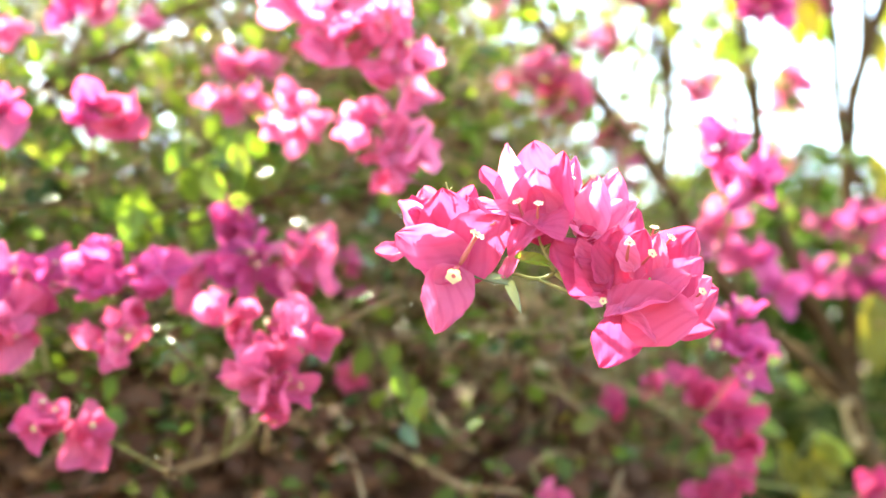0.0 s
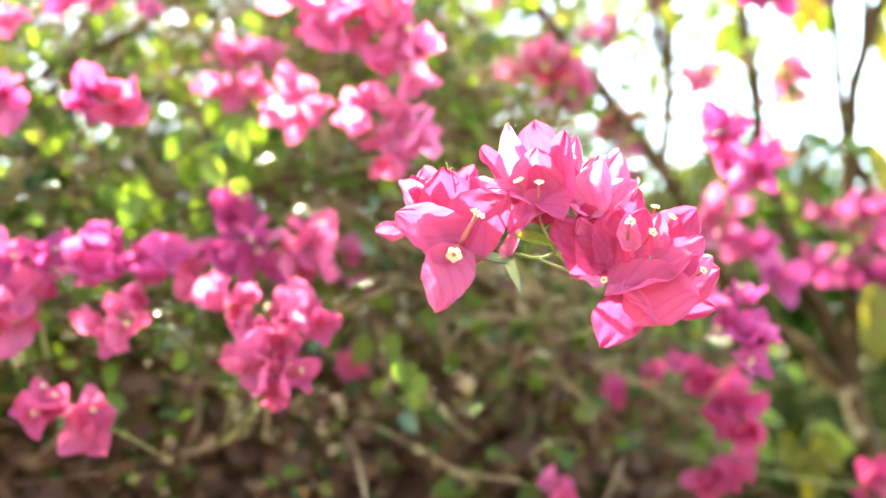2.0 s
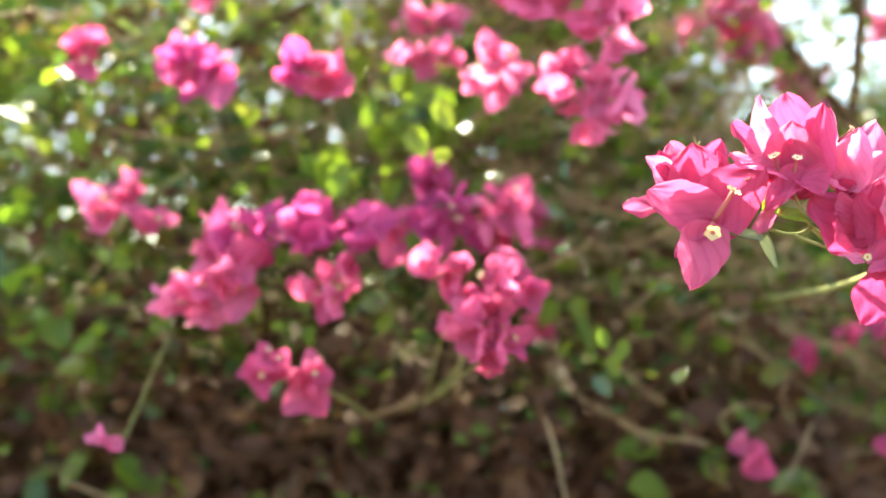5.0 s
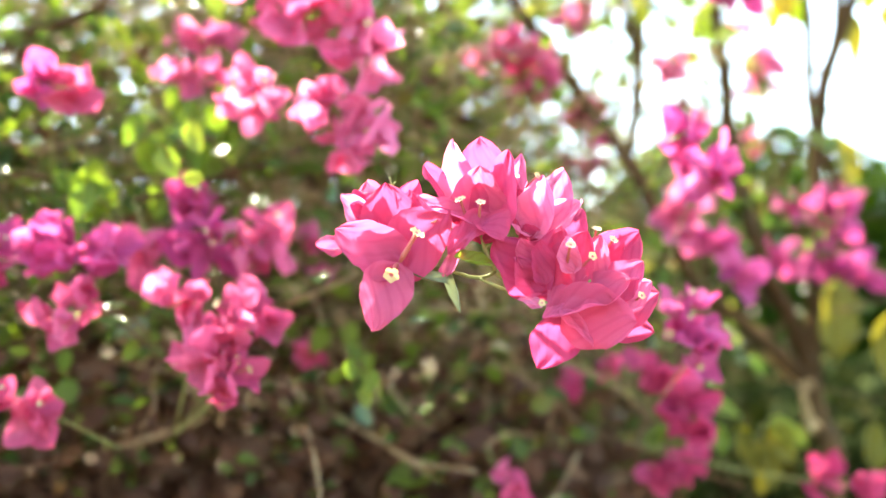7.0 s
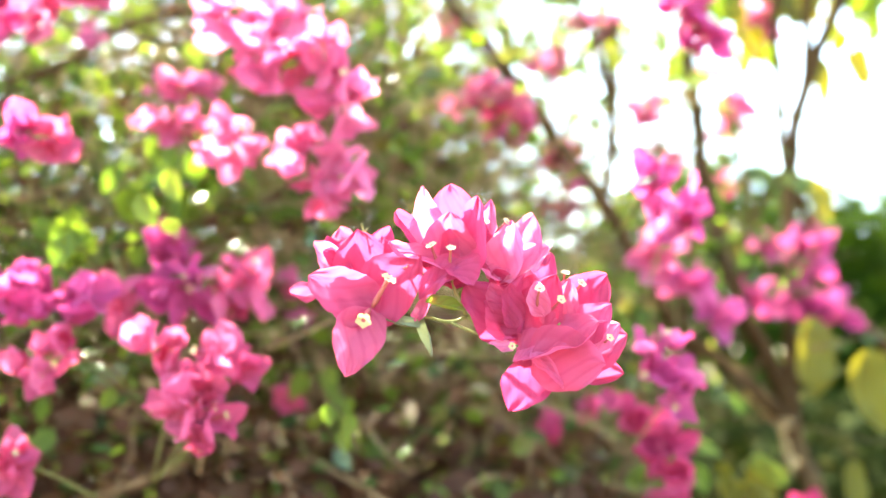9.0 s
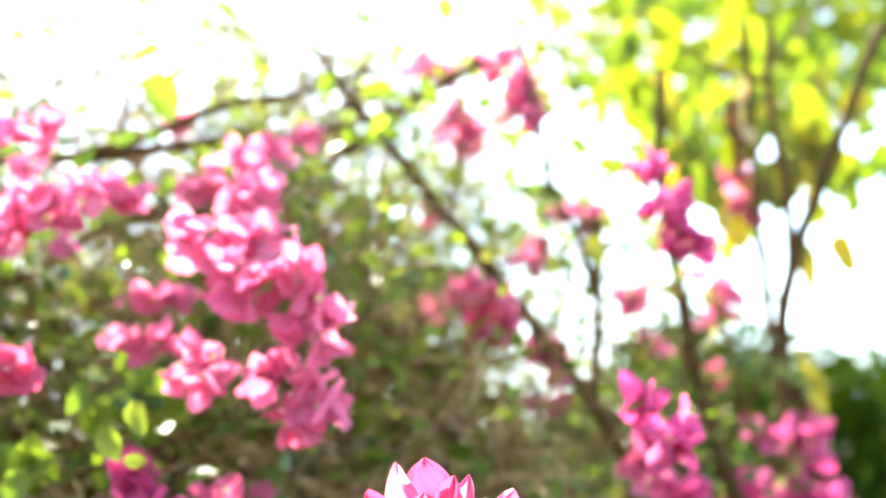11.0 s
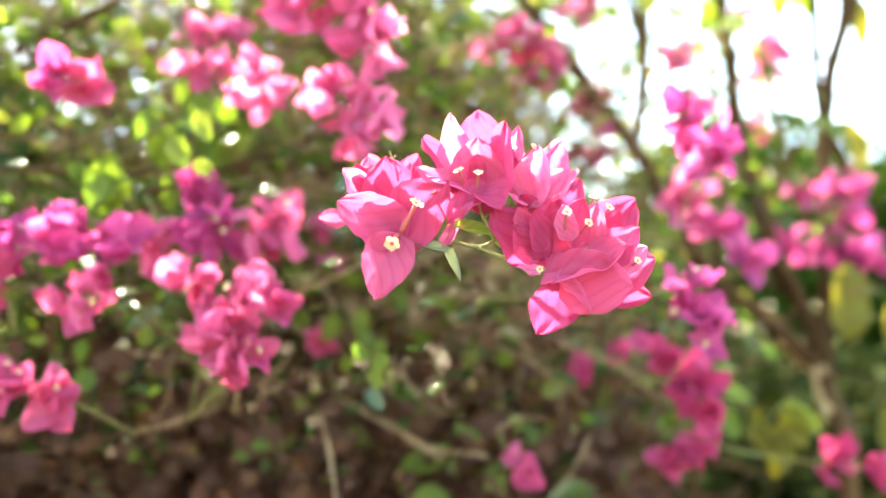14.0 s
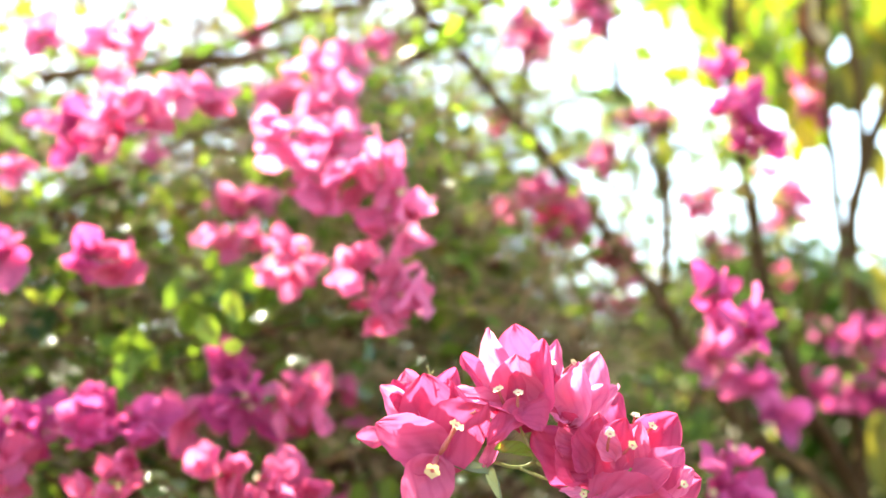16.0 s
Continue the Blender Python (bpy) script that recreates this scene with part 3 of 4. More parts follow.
limb("branch", tree, [(0.494, 1.131, 1.733), (0.479, 1.109, 1.771), (0.466, 1.083, 1.855), (0.452, 1.045, 1.948), (0.445, 1.017, 2.051), (0.432, 0.985, 2.121)], 0.0065, 0.0050)
limb("branch", tree, [(0.507, 1.104, 1.833), (0.501, 1.067, 1.893), (0.481, 1.032, 1.950), (0.469, 1.009, 2.047), (0.459, 0.977, 2.116)], 0.0060, 0.0048)
limb("branch", tree, [(0.504, 1.144, 1.750), (0.531, 1.162, 1.695), (0.556, 1.159, 1.617), (0.597, 1.142, 1.551), (0.670, 1.145, 1.487)], 0.0060, 0.0080)
limb("branch", tree, [(0.490, 1.142, 1.449), (0.451, 1.108, 1.518), (0.390, 1.049, 1.599), (0.380, 1.077, 1.688), (0.350, 1.040, 1.842), (0.325, 1.001, 1.916), (0.321, 0.957, 2.048)], 0.0105, 0.0058)
limb("branch", tree, [(0.494, 1.139, 1.429), (0.430, 1.097, 1.481), (0.385, 1.122, 1.516), (0.327, 1.055, 1.554), (0.278, 1.003, 1.606), (0.232, 0.965, 1.667), (0.191, 0.969, 1.728), (0.144, 0.962, 1.787), (0.078, 0.952, 1.870), (0.012, 0.941, 1.953), (-0.043, 0.942, 2.023), (-0.068, 0.942, 2.062)], 0.0088, 0.0050)
limb("branch", tree, [(0.232, 0.979, 1.688), (0.237, 0.970, 1.777), (0.239, 0.957, 1.854), (0.241, 0.952, 1.868)], 0.0056, 0.0048)
limb("branch", tree, [(0.241, 0.976, 1.791), (0.222, 0.974, 1.847), (0.197, 0.977, 1.912), (0.181, 0.963, 1.977), (0.183, 0.970, 1.992), (0.160, 0.944, 2.073)], 0.0036, 0.0040)
limb("branch", tree, [(0.085, 0.954, 1.864), (0.091, 0.950, 1.901), (0.097, 0.941, 1.948)], 0.0027, 0.0020)
limb("twig", tree, [(0.414, 1.134, 1.622), (0.435, 1.111, 1.681), (0.488, 1.110, 1.750)], 0.0023, 0.0016)
limb("twig", tree, [(0.427, 1.096, 1.673), (0.412, 1.063, 1.728), (0.387, 1.038, 1.788), (0.381, 1.021, 1.856)], 0.0023, 0.0012)

limb("twig", tree, [(0.073, 0.979, 1.714), (0.162, 0.977, 1.726), (0.262, 0.965, 1.733), (0.309, 0.959, 1.749)], 0.0018, 0.0010)
limb("twig", tree, [(0.428, 1.062, 1.673), (0.455, 1.040, 1.732), (0.475, 1.025, 1.755), (0.499, 1.010, 1.774)], 0.0022, 0.0010)
limb("twig", tree, [(0.468, 1.031, 1.747), (0.486, 1.021, 1.754), (0.506, 1.010, 1.760)], 0.0012, 0.0008)
limb("twig", tree, [(0.380, 0.999, 1.863), (0.391, 1.022, 1.775), (0.410, 1.041, 1.708), (0.429, 1.066, 1.641), (0.463, 1.078, 1.597)], 0.0014, 0.0026)
limb("twig", tree, [(0.149, 0.930, 1.793), (0.176, 0.923, 1.803), (0.199, 0.910, 1.825)], 0.0016, 0.0010)
limb("twig", tree, [(0.332, 0.998, 1.600), (0.334, 0.993, 1.704), (0.327, 0.981, 1.806)], 0.0022, 0.0012)

limb("twig", tree, [(0.204, 0.980, 2.100), (0.230, 0.993, 2.044), (0.252, 0.998, 1.999), (0.290, 0.986, 1.953)], 0.0020, 0.0014)
limb("twig", tree, [(0.285, 1.005, 2.065), (0.314, 1.012, 2.033), (0.359, 1.028, 1.993), (0.416, 1.051, 1.940)], 0.0012, 0.0018)
limb("twig", tree, [(0.363, 0.992, 2.091), (0.410, 0.998, 2.070), (0.463, 1.008, 2.054)], 0.0014, 0.0024)
limb("stem", tree, [(0.489, 1.103, 1.465), (0.510, 1.083, 1.489), (0.533, 1.061, 1.501), (0.579, 1.037, 1.507)], 0.0026, 0.0018, GREENWOOD)
limb("stem", tree, [(0.217, 0.974, 1.391), (0.266, 0.961, 1.379), (0.330, 0.960, 1.360), (0.435, 1.004, 1.343)], 0.0010, 0.0012, GREENWOOD)
limb("stem", tree, [(0.379, 1.032, 1.383), (0.390, 1.030, 1.399), (0.407, 1.024, 1.409)], 0.0012, 0.0008, GREENWOOD)

# ---- limbs of the shrub ----
limb("branch", shrub, [(-0.389, 0.895, 1.763), (-0.327, 0.894, 1.790), (-0.256, 0.896, 1.837), (-0.153, 0.925, 1.864), (-0.089, 0.952, 1.880)], 0.005, 0.003)
limb("branch", shrub, [(-0.386, 0.839, 1.878), (-0.302, 0.860, 1.892), (-0.228, 0.874, 1.922), (-0.151, 0.887, 1.964), (-0.087, 0.909, 1.987), (0.006, 0.923, 2.021)], 0.0058, 0.0036)
limb("branch", shrub, [(-0.282, 0.877, 1.899), (-0.203, 0.883, 1.917), (-0.041, 0.927, 1.958), (0.066, 0.932, 2.003)], 0.005, 0.003)
limb("branch", shrub, [(-0.032, 0.938, 1.934), (0.018, 0.925, 1.970), (0.112, 0.896, 2.024)], 0.0045, 0.0055)
limb("branch", shrub, [(-0.373, 0.742, 1.609), (-0.322, 0.744, 1.614), (-0.251, 0.771, 1.618), (-0.169, 0.814, 1.631)], 0.0020, 0.0014)
limb("branch", shrub, [(-0.222, 0.762, 1.599), (-0.173, 0.773, 1.618), (-0.113, 0.802, 1.641)], 0.003, 0.002)
limb("branch", shrub, [(-0.357, 0.666, 1.472), (-0.314, 0.688, 1.477), (-0.263, 0.732, 1.492)], 0.0018, 0.0012)
limb("branch", shrub, [(-0.113, 0.793, 1.512), (-0.076, 0.797, 1.529), (-0.054, 0.819, 1.540)], 0.002, 0.0014)
limb("branch", shrub, [(-0.211, 0.722, 1.406), (-0.178, 0.733, 1.417), (-0.141, 0.763, 1.428)], 0.0010, 0.0007)

# ---- flower clusters ----
def flower_cluster(at, w, h, tone="pink", size=0.0235, label=""):
    """A bunch of bracts in threes round small cream florets; w, h: half its width and height."""
    at = Vector(at)
    r = random.Random(int(1000 * abs(at.x) + 7919 * abs(at.z) * 10 + at.y * 331))
    names = {"pink": "glare-lightened pink", "magenta": "deep magenta", "rose": "backlight-paled pink", "deep": "shade-deepened pink"}
    bunch = tagged(new("flower_cluster"), label or names[tone] + " bougainvillea cluster of papery bracts on a thin twig", "flower cluster", "bougainvillea flower clusters")
    bunch.location = at
    w, h = w * 1.06, h * 1.06
    size = max(0.015, min(size, 1.1 * min(w, h) + 0.004))
    count = max(2, round(2.1 * w * h / (size * 0.62) ** 2))
    verts, faces = [], []
    root = Vector((r.uniform(-0.3, 0.3) * w, 0.02 + 0.5 * max(w, h), -0.3 * h))
    tail = root + Vector((r.uniform(-0.04, 0.04), 0.12, -r.uniform(0.02, 0.06)))
    near = min(WOOD, key=lambda p: (p - at - root).length + 0.5 * max(0.0, at.y - p.y))
    if (near - at - root).length < 0.16:
        tail = near - at
    tube_into(verts, faces, smooth_line([tail, root, Vector((0, 0, 0))], 4), [0.0008] * 9, 5)
    for k in range(count):
        a = 2.4 * k + r.uniform(-0.4, 0.4)
        q = math.sqrt((k + 0.5) / count)
        c = Vector((w * 0.9 * q * math.cos(a), r.uniform(-0.6, 0.5) * min(w, h), h * 0.85 * q * math.sin(a)))
        axis = Vector((0.9 * math.cos(a) * q + r.gauss(0, 0.3), -0.55 + r.gauss(0, 0.35), 0.7 * math.sin(a) * q + 0.25 + r.gauss(0, 0.3))).normalized()
        base = c - axis * size * 0.45
        tube_into(verts, faces, [root * 0.5, (root * 0.5 + base) / 2 + Vector((0, 0, -0.004)), base], [0.0007, 0.0006, 0.0007], 4)
        ph = r.uniform(0, 6.3)
        side = axis.orthogonal().normalized()
        spread = r.uniform(0.35, 1.2)
        for i in range(3):
            rad = side.copy()
            rad.rotate(Matrix.Rotation(ph + i * 2.094 + r.uniform(-0.35, 0.35), 3, axis))
            along = axis * math.cos(spread) + rad * math.sin(spread)
            part("bract", BRACTS[tone][r.randrange(8)], bunch, aim(base, along, axis - rad * 0.4, size * r.uniform(0.65, 1.3), r.uniform(-0.6, 0.6)))
            if r.random() < 0.14:
                floret(bunch, base + rad * 0.002, axis + rad * 0.35, size * r.uniform(0.45, 0.58))
    part("stalk", mesh_of("stalk", verts, faces, GREENWOOD), bunch)
    return bunch


flower_cluster((-0.119, 0.658, 1.756), 0.019, 0.018, 'rose')
flower_cluster((-0.083, 0.684, 1.765), 0.024, 0.020, 'rose')
flower_cluster((-0.079, 0.653, 1.723), 0.029, 0.023, 'rose')
flower_cluster((-0.040, 0.648, 1.722), 0.025, 0.026, 'rose')
flower_cluster((-0.028, 0.646, 1.693), 0.021, 0.020, 'rose')
flower_cluster((-0.170, 0.737, 1.699), 0.027, 0.012, 'rose')
flower_cluster((-0.110, 0.661, 1.662), 0.025, 0.019, 'rose')
flower_cluster((-0.067, 0.669, 1.661), 0.015, 0.018, 'rose')
flower_cluster((-0.039, 0.666, 1.642), 0.027, 0.032, 'rose')
flower_cluster((-0.261, 0.660, 1.670), 0.019, 0.015, 'magenta')
flower_cluster((-0.234, 0.660, 1.668), 0.014, 0.014)
flower_cluster((-0.145, 0.619, 1.516), 0.020, 0.016)
flower_cluster((-0.105, 0.617, 1.509), 0.023, 0.022)
flower_cluster((-0.114, 0.604, 1.484), 0.027, 0.019)
flower_cluster((-0.115, 0.603, 1.462), 0.015, 0.011)
flower_cluster((-0.230, 0.658, 1.552), 0.041, 0.020, 'magenta')
flower_cluster((-0.227, 0.649, 1.511), 0.023, 0.021)
flower_cluster((-0.293, 0.650, 1.547), 0.026, 0.019, 'magenta')
flower_cluster((-0.296, 0.638, 1.516), 0.021, 0.021)
flower_cluster((-0.191, 0.693, 1.555), 0.014, 0.013)
flower_cluster((-0.168, 0.717, 1.592), 0.019, 0.015, 'magenta')
flower_cluster((-0.147, 0.704, 1.566), 0.024, 0.021, 'magenta')
flower_cluster((-0.109, 0.711, 1.563), 0.021, 0.027)
flower_cluster((-0.269, 0.624, 1.451), 0.018, 0.012)
flower_cluster((-0.242, 0.634, 1.441), 0.017, 0.012)
flower_cluster((-0.091, 0.854, 1.577), 0.014, 0.010)
flower_cluster((-0.074, 0.857, 1.548), 0.011, 0.008, 'rose')
flower_cluster((-0.084, 0.850, 1.478), 0.016, 0.011)
flower_cluster((0.090, 0.808, 1.373), 0.015, 0.014, 'pink')
flower_cluster((0.109, 0.909, 1.774), 0.034, 0.028, 'rose')
flower_cluster((0.062, 0.917, 1.761), 0.016, 0.014, 'rose')
flower_cluster((0.124, 0.916, 1.742), 0.024, 0.018, 'rose')
flower_cluster((0.196, 1.015, 1.718), 0.019, 0.020, 'rose')
flower_cluster((0.173, 0.989, 1.829), 0.020, 0.010, 'rose')
flower_cluster((0.199, 0.653, 1.642), 0.016, 0.014, 'magenta')
flower_cluster((0.217, 0.652, 1.616), 0.021, 0.020, 'magenta')
flower_cluster((0.259, 0.862, 1.608), 0.024, 0.026, 'rose')
flower_cluster((0.292, 0.875, 1.586), 0.022, 0.019, 'magenta')
flower_cluster((0.323, 0.888, 1.558), 0.018, 0.016, 'magenta')
flower_cluster((0.198, 0.667, 1.516), 0.021, 0.018, 'magenta')
flower_cluster((0.211, 0.663, 1.491), 0.015, 0.018, 'magenta')
flower_cluster((0.210, 0.818, 1.471), 0.013, 0.013, 'deep')
flower_cluster((0.234, 0.811, 1.450), 0.019, 0.018, 'deep')
flower_cluster((0.247, 0.804, 1.422), 0.019, 0.023, 'deep')
flower_cluster((0.188, 0.864, 1.466), 0.012, 0.010, 'deep')
flower_cluster((0.153, 0.880, 1.444), 0.017, 0.010, 'deep')
flower_cluster((0.237, 0.885, 1.366), 0.017, 0.014, 'deep')
flower_cluster((0.266, 0.877, 1.375), 0.021, 0.014, 'deep')
flower_cluster((0.469, 1.145, 1.661), 0.018, 0.016, 'magenta')
flower_cluster((0.509, 1.110, 1.644), 0.033, 0.033, 'magenta')
flower_cluster((0.442, 1.141, 1.589), 0.029, 0.023, 'magenta')
flower_cluster((0.494, 1.120, 1.588), 0.026, 0.022, 'magenta')
flower_cluster((0.534, 1.104, 1.570), 0.026, 0.020, 'magenta')
flower_cluster((0.243, 0.780, 1.857), 0.020, 0.018, 'magenta')
flower_cluster((0.266, 0.785, 1.828), 0.025, 0.022, 'magenta')
flower_cluster((0.280, 0.791, 1.799), 0.022, 0.023, 'magenta')
flower_cluster((0.297, 0.816, 1.773), 0.008, 0.008, 'rose')
flower_cluster((0.415, 1.089, 1.804), 0.026, 0.028, 'rose')
flower_cluster((0.461, 1.118, 1.984), 0.020, 0.031, 'rose')
flower_cluster((0.470, 1.130, 1.943), 0.020, 0.025, 'rose')
flower_cluster((0.424, 0.956, 1.356), 0.015, 0.022, 'deep')
flower_cluster((0.464, 0.937, 1.348), 0.018, 0.013, 'deep')
flower_cluster((0.300, 1.073, 1.803), 0.020, 0.015, 'rose')
flower_cluster((0.325, 1.077, 1.760), 0.015, 0.016, 'rose')
flower_cluster((0.195, 1.075, 1.871), 0.018, 0.011)
flower_cluster((0.194, 1.029, 1.734), 0.018, 0.025)
flower_cluster((0.197, 1.037, 1.684), 0.022, 0.013)
flower_cluster((0.240, 1.029, 1.895), 0.028, 0.016, 'rose')
flower_cluster((0.064, 1.073, 1.913), 0.018, 0.015, 'rose')
flower_cluster((0.101, 1.011, 1.987), 0.025, 0.017, 'rose')
flower_cluster((0.392, 1.064, 1.718), 0.010, 0.011)
flower_cluster((0.062, 0.992, 2.061), 0.027, 0.019, 'rose')
flower_cluster((0.136, 0.988, 2.061), 0.023, 0.020, 'rose')
flower_cluster((0.171, 0.995, 2.037), 0.024, 0.035, 'rose')
flower_cluster((-0.194, 0.675, 1.799), 0.031, 0.016, 'rose')
flower_cluster((-0.246, 0.684, 1.789), 0.032, 0.025, 'rose')
flower_cluster((-0.094, 0.790, 1.880), 0.026, 0.013, 'rose')
flower_cluster((-0.088, 0.722, 1.812), 0.024, 0.016, 'rose')
flower_cluster((-0.071, 0.885, 1.922), 0.021, 0.013, 'rose')
flower_cluster((-0.146, 0.793, 1.844), 0.021, 0.012, 'rose')
flower_cluster((-0.322, 0.702, 1.867), 0.016, 0.015, 'rose')
flower_cluster((-0.251, 0.682, 1.848), 0.024, 0.017, 'rose')
flower_cluster((-0.110, 0.770, 1.859), 0.031, 0.015, 'rose')
flower_cluster((0.098, 0.978, 1.985), 0.027, 0.026, 'rose')
flower_cluster((0.167, 0.966, 1.996), 0.023, 0.023, 'rose')
flower_cluster((-0.320, 0.742, 1.798), 0.023, 0.017, 'magenta')
flower_cluster((-0.300, 0.773, 1.798), 0.017, 0.014, 'rose')
flower_cluster((-0.308, 0.823, 1.871), 0.015, 0.017, 'rose')
flower_cluster((-0.265, 0.809, 1.795), 0.014, 0.009, 'rose')
flower_cluster((-0.371, 0.773, 1.772), 0.014, 0.011, 'rose')
flower_cluster((-0.156, 0.876, 1.874), 0.030, 0.014, 'rose')
flower_cluster((-0.102, 0.830, 1.846), 0.026, 0.014, 'rose')
flower_cluster((-0.192, 0.885, 1.942), 0.016, 0.010, 'rose')
flower_cluster((-0.174, 0.785, 1.742), 0.031, 0.013, 'rose')
flower_cluster((-0.343, 0.672, 1.678), 0.023, 0.026, 'magenta')
flower_cluster((-0.430, 0.668, 1.692), 0.016, 0.019)
flower_cluster((-0.401, 0.683, 1.585), 0.017, 0.012)
flower_cluster((-0.421, 0.674, 1.567), 0.019, 0.016, 'rose')
flower_cluster((-0.379, 0.674, 1.560), 0.018, 0.011)
flower_cluster((-0.322, 0.681, 1.541), 0.026, 0.023)
flower_cluster((-0.334, 0.655, 1.504), 0.023, 0.022, 'rose')
flower_cluster((-0.391, 0.643, 1.396), 0.009, 0.008, 'rose')

# ---- the nearest spray ----
spray = tagged(new("flower_spray"), "arching pink bougainvillea spray with papery backlit bracts", "flower cluster", "bougainvillea flower clusters")
spray.location = (0.000, 0.424, 1.527)

SPRAY_TONES = {"pink": PINK, "deep": PINK_SHADED, "rose": PINK_BACKLIT}


def spray_bract(base, tip, width, tone, face, cup, bend, seed):
    b, e = Vector(base), Vector(tip)
    size = (e - b).length
    return part("bract", bract_sheet(SPRAY_TONES[tone], width / size, cup, bend, seed), spray, aim(b, e - b, face, size))


# flowers at the left end of the arch
spray_bract((-0.0008, 0.0120, 0.0147), (-0.0363, 0.0140, 0.0122), 0.0157, 'pink', (0.1, -0.55, 0.9), 0.25, 0.10, 1)
spray_bract((-0.0104, 0.0130, 0.0147), (-0.0251, 0.0120, 0.0381), 0.0147, 'rose', (-0.35, -0.55, 0.85), 0.20, 0.15, 2)
spray_bract((-0.0008, 0.0160, 0.0071), (0.0104, 0.0220, 0.0462), 0.0203, 'deep', (-0.2, -1, 0.2), 0.12, 0.05, 3)
spray_bract((-0.0018, 0.0100, 0.0061), (-0.0048, 0.0100, 0.0432), 0.0325, 'pink', (0.05, -1, 0.05), 0.30, 0.28, 4)
spray_bract((-0.0048, 0.0140, 0.0198), (-0.0145, 0.0200, 0.0447), 0.0178, 'pink', (0.2, -1, 0.5), 0.25, 0.15, 5)
spray_bract((0.0028, 0.0040, 0.0041), (-0.0262, -0.0020, 0.0203), 0.0249, 'deep', (0.2, -1, 0.08), 0.20, 0.18, 6)
spray_bract((0.0003, 0.0050, 0.0036), (0.0257, -0.0020, 0.0295), 0.0295, 'pink', (-0.15, -1, 0.12), 0.10, 0.10, 7)
spray_bract((0.0241, 0.0040, 0.0010), (0.0318, 0.0020, 0.0229), 0.0112, 'deep', (-0.7, -0.8, 0.2), 0.30, 0.20, 8)
spray_bract((0.0013, 0.0020, 0.0036), (-0.0084, -0.0060, -0.0249), 0.0234, 'pink', (0.15, -1, -0.05), 0.14, -0.22, 9)
spray_bract((-0.0033, 0.0030, 0.0020), (-0.0150, 0.0000, -0.0107), 0.0076, 'rose', (0.3, -0.8, 0.6), 0.50, 0.30, 10)
# the upper flower
spray_bract((0.0368, 0.0040, 0.0239), (0.0089, 0.0000, 0.0340), 0.0107, 'rose', (0.1, -0.6, 0.9), 0.30, -0.20, 11)
spray_bract((0.0363, 0.0100, 0.0244), (0.0119, 0.0080, 0.0508), 0.0147, 'pink', (0.3, -0.8, 0.6), 0.25, 0.15, 12)
spray_bract((0.0384, 0.0120, 0.0239), (0.0236, 0.0140, 0.0635), 0.0213, 'rose', (0.35, -0.9, 0.5), 0.22, 0.10, 13)
spray_bract((0.0409, 0.0180, 0.0239), (0.0386, 0.0180, 0.0665), 0.0325, 'pink', (0, -0.9, 0.55), 0.35, 0.30, 14)
spray_bract((0.0439, 0.0140, 0.0239), (0.0594, 0.0160, 0.0589), 0.0132, 'rose', (-0.3, -0.8, 0.6), 0.25, 0.15, 15)
spray_bract((0.0389, 0.0080, 0.0183), (0.0384, 0.0030, 0.0513), 0.0269, 'pink', (0.02, -1, 0.1), 0.42, 0.30, 16)
spray_bract((0.0404, 0.0060, 0.0178), (0.0526, 0.0020, 0.0579), 0.0239, 'pink', (-0.45, -0.95, 0.1), 0.20, 0.18, 17)
spray_bract((0.0434, 0.0020, 0.0269), (0.0241, -0.0060, 0.0102), 0.0127, 'deep', (0.1, -0.75, 0.7), 0.30, -0.25, 18)
spray_bract((0.0404, 0.0010, 0.0259), (0.0490, -0.0060, 0.0157), 0.0178, 'pink', (0.0, -0.8, 0.5), 0.25, -0.25, 19)
# the pale flower behind the arch
spray_bract((0.0627, 0.0120, 0.0188), (0.0521, 0.0100, 0.0437), 0.0168, 'pink', (0.5, -0.9, 0.3), 0.20, 0.15, 20)
spray_bract((0.0638, 0.0160, 0.0224), (0.0795, 0.0170, 0.0523), 0.0234, 'rose', (0.1, -0.7, 0.75), 0.30, 0.15, 21)
spray_bract((0.0648, 0.0110, 0.0198), (0.0861, 0.0080, 0.0376), 0.0157, 'rose', (-0.1, -0.7, 0.75), 0.30, 0.15, 22)
spray_bract((0.0632, 0.0100, 0.0188), (0.0688, 0.0080, 0.0478), 0.0188, 'rose', (-0.25, -0.9, 0.45), 0.25, 0.20, 23)
spray_bract((0.0622, 0.0090, 0.0208), (0.0516, 0.0040, 0.0269), 0.0102, 'rose', (0.3, -0.7, 0.7), 0.30, 0.20, 24)
# flowers at the right end of the arch
spray_bract((0.0815, 0.0150, 0.0122), (0.0881, 0.0180, 0.0340), 0.0147, 'deep', (-0.2, -1, 0.2), 0.15, 0.10, 25)
spray_bract((0.0886, 0.0120, -0.0018), (0.1140, 0.0120, 0.0234), 0.0274, 'pink', (-0.1, -1, 0.25), 0.25, 0.20, 26)
spray_bract((0.0937, 0.0150, -0.0005), (0.1039, 0.0180, 0.0239), 0.0203, 'pink', (0.2, -1, 0.3), 0.20, 0.15, 27)
spray_bract((0.0688, 0.0060, -0.0046), (0.0455, 0.0000, 0.0178), 0.0244, 'deep', (0.25, -1, 0.15), 0.12, 0.10, 28)
spray_bract((0.0719, 0.0090, -0.0066), (0.0587, 0.0080, 0.0244), 0.0234, 'pink', (0.3, -1, 0.2), 0.25, 0.22, 29)
spray_bract((0.0658, 0.0050, -0.0056), (0.0546, -0.0030, 0.0091), 0.0157, 'deep', (0.3, -1, 0.1), 0.15, 0.10, 30)
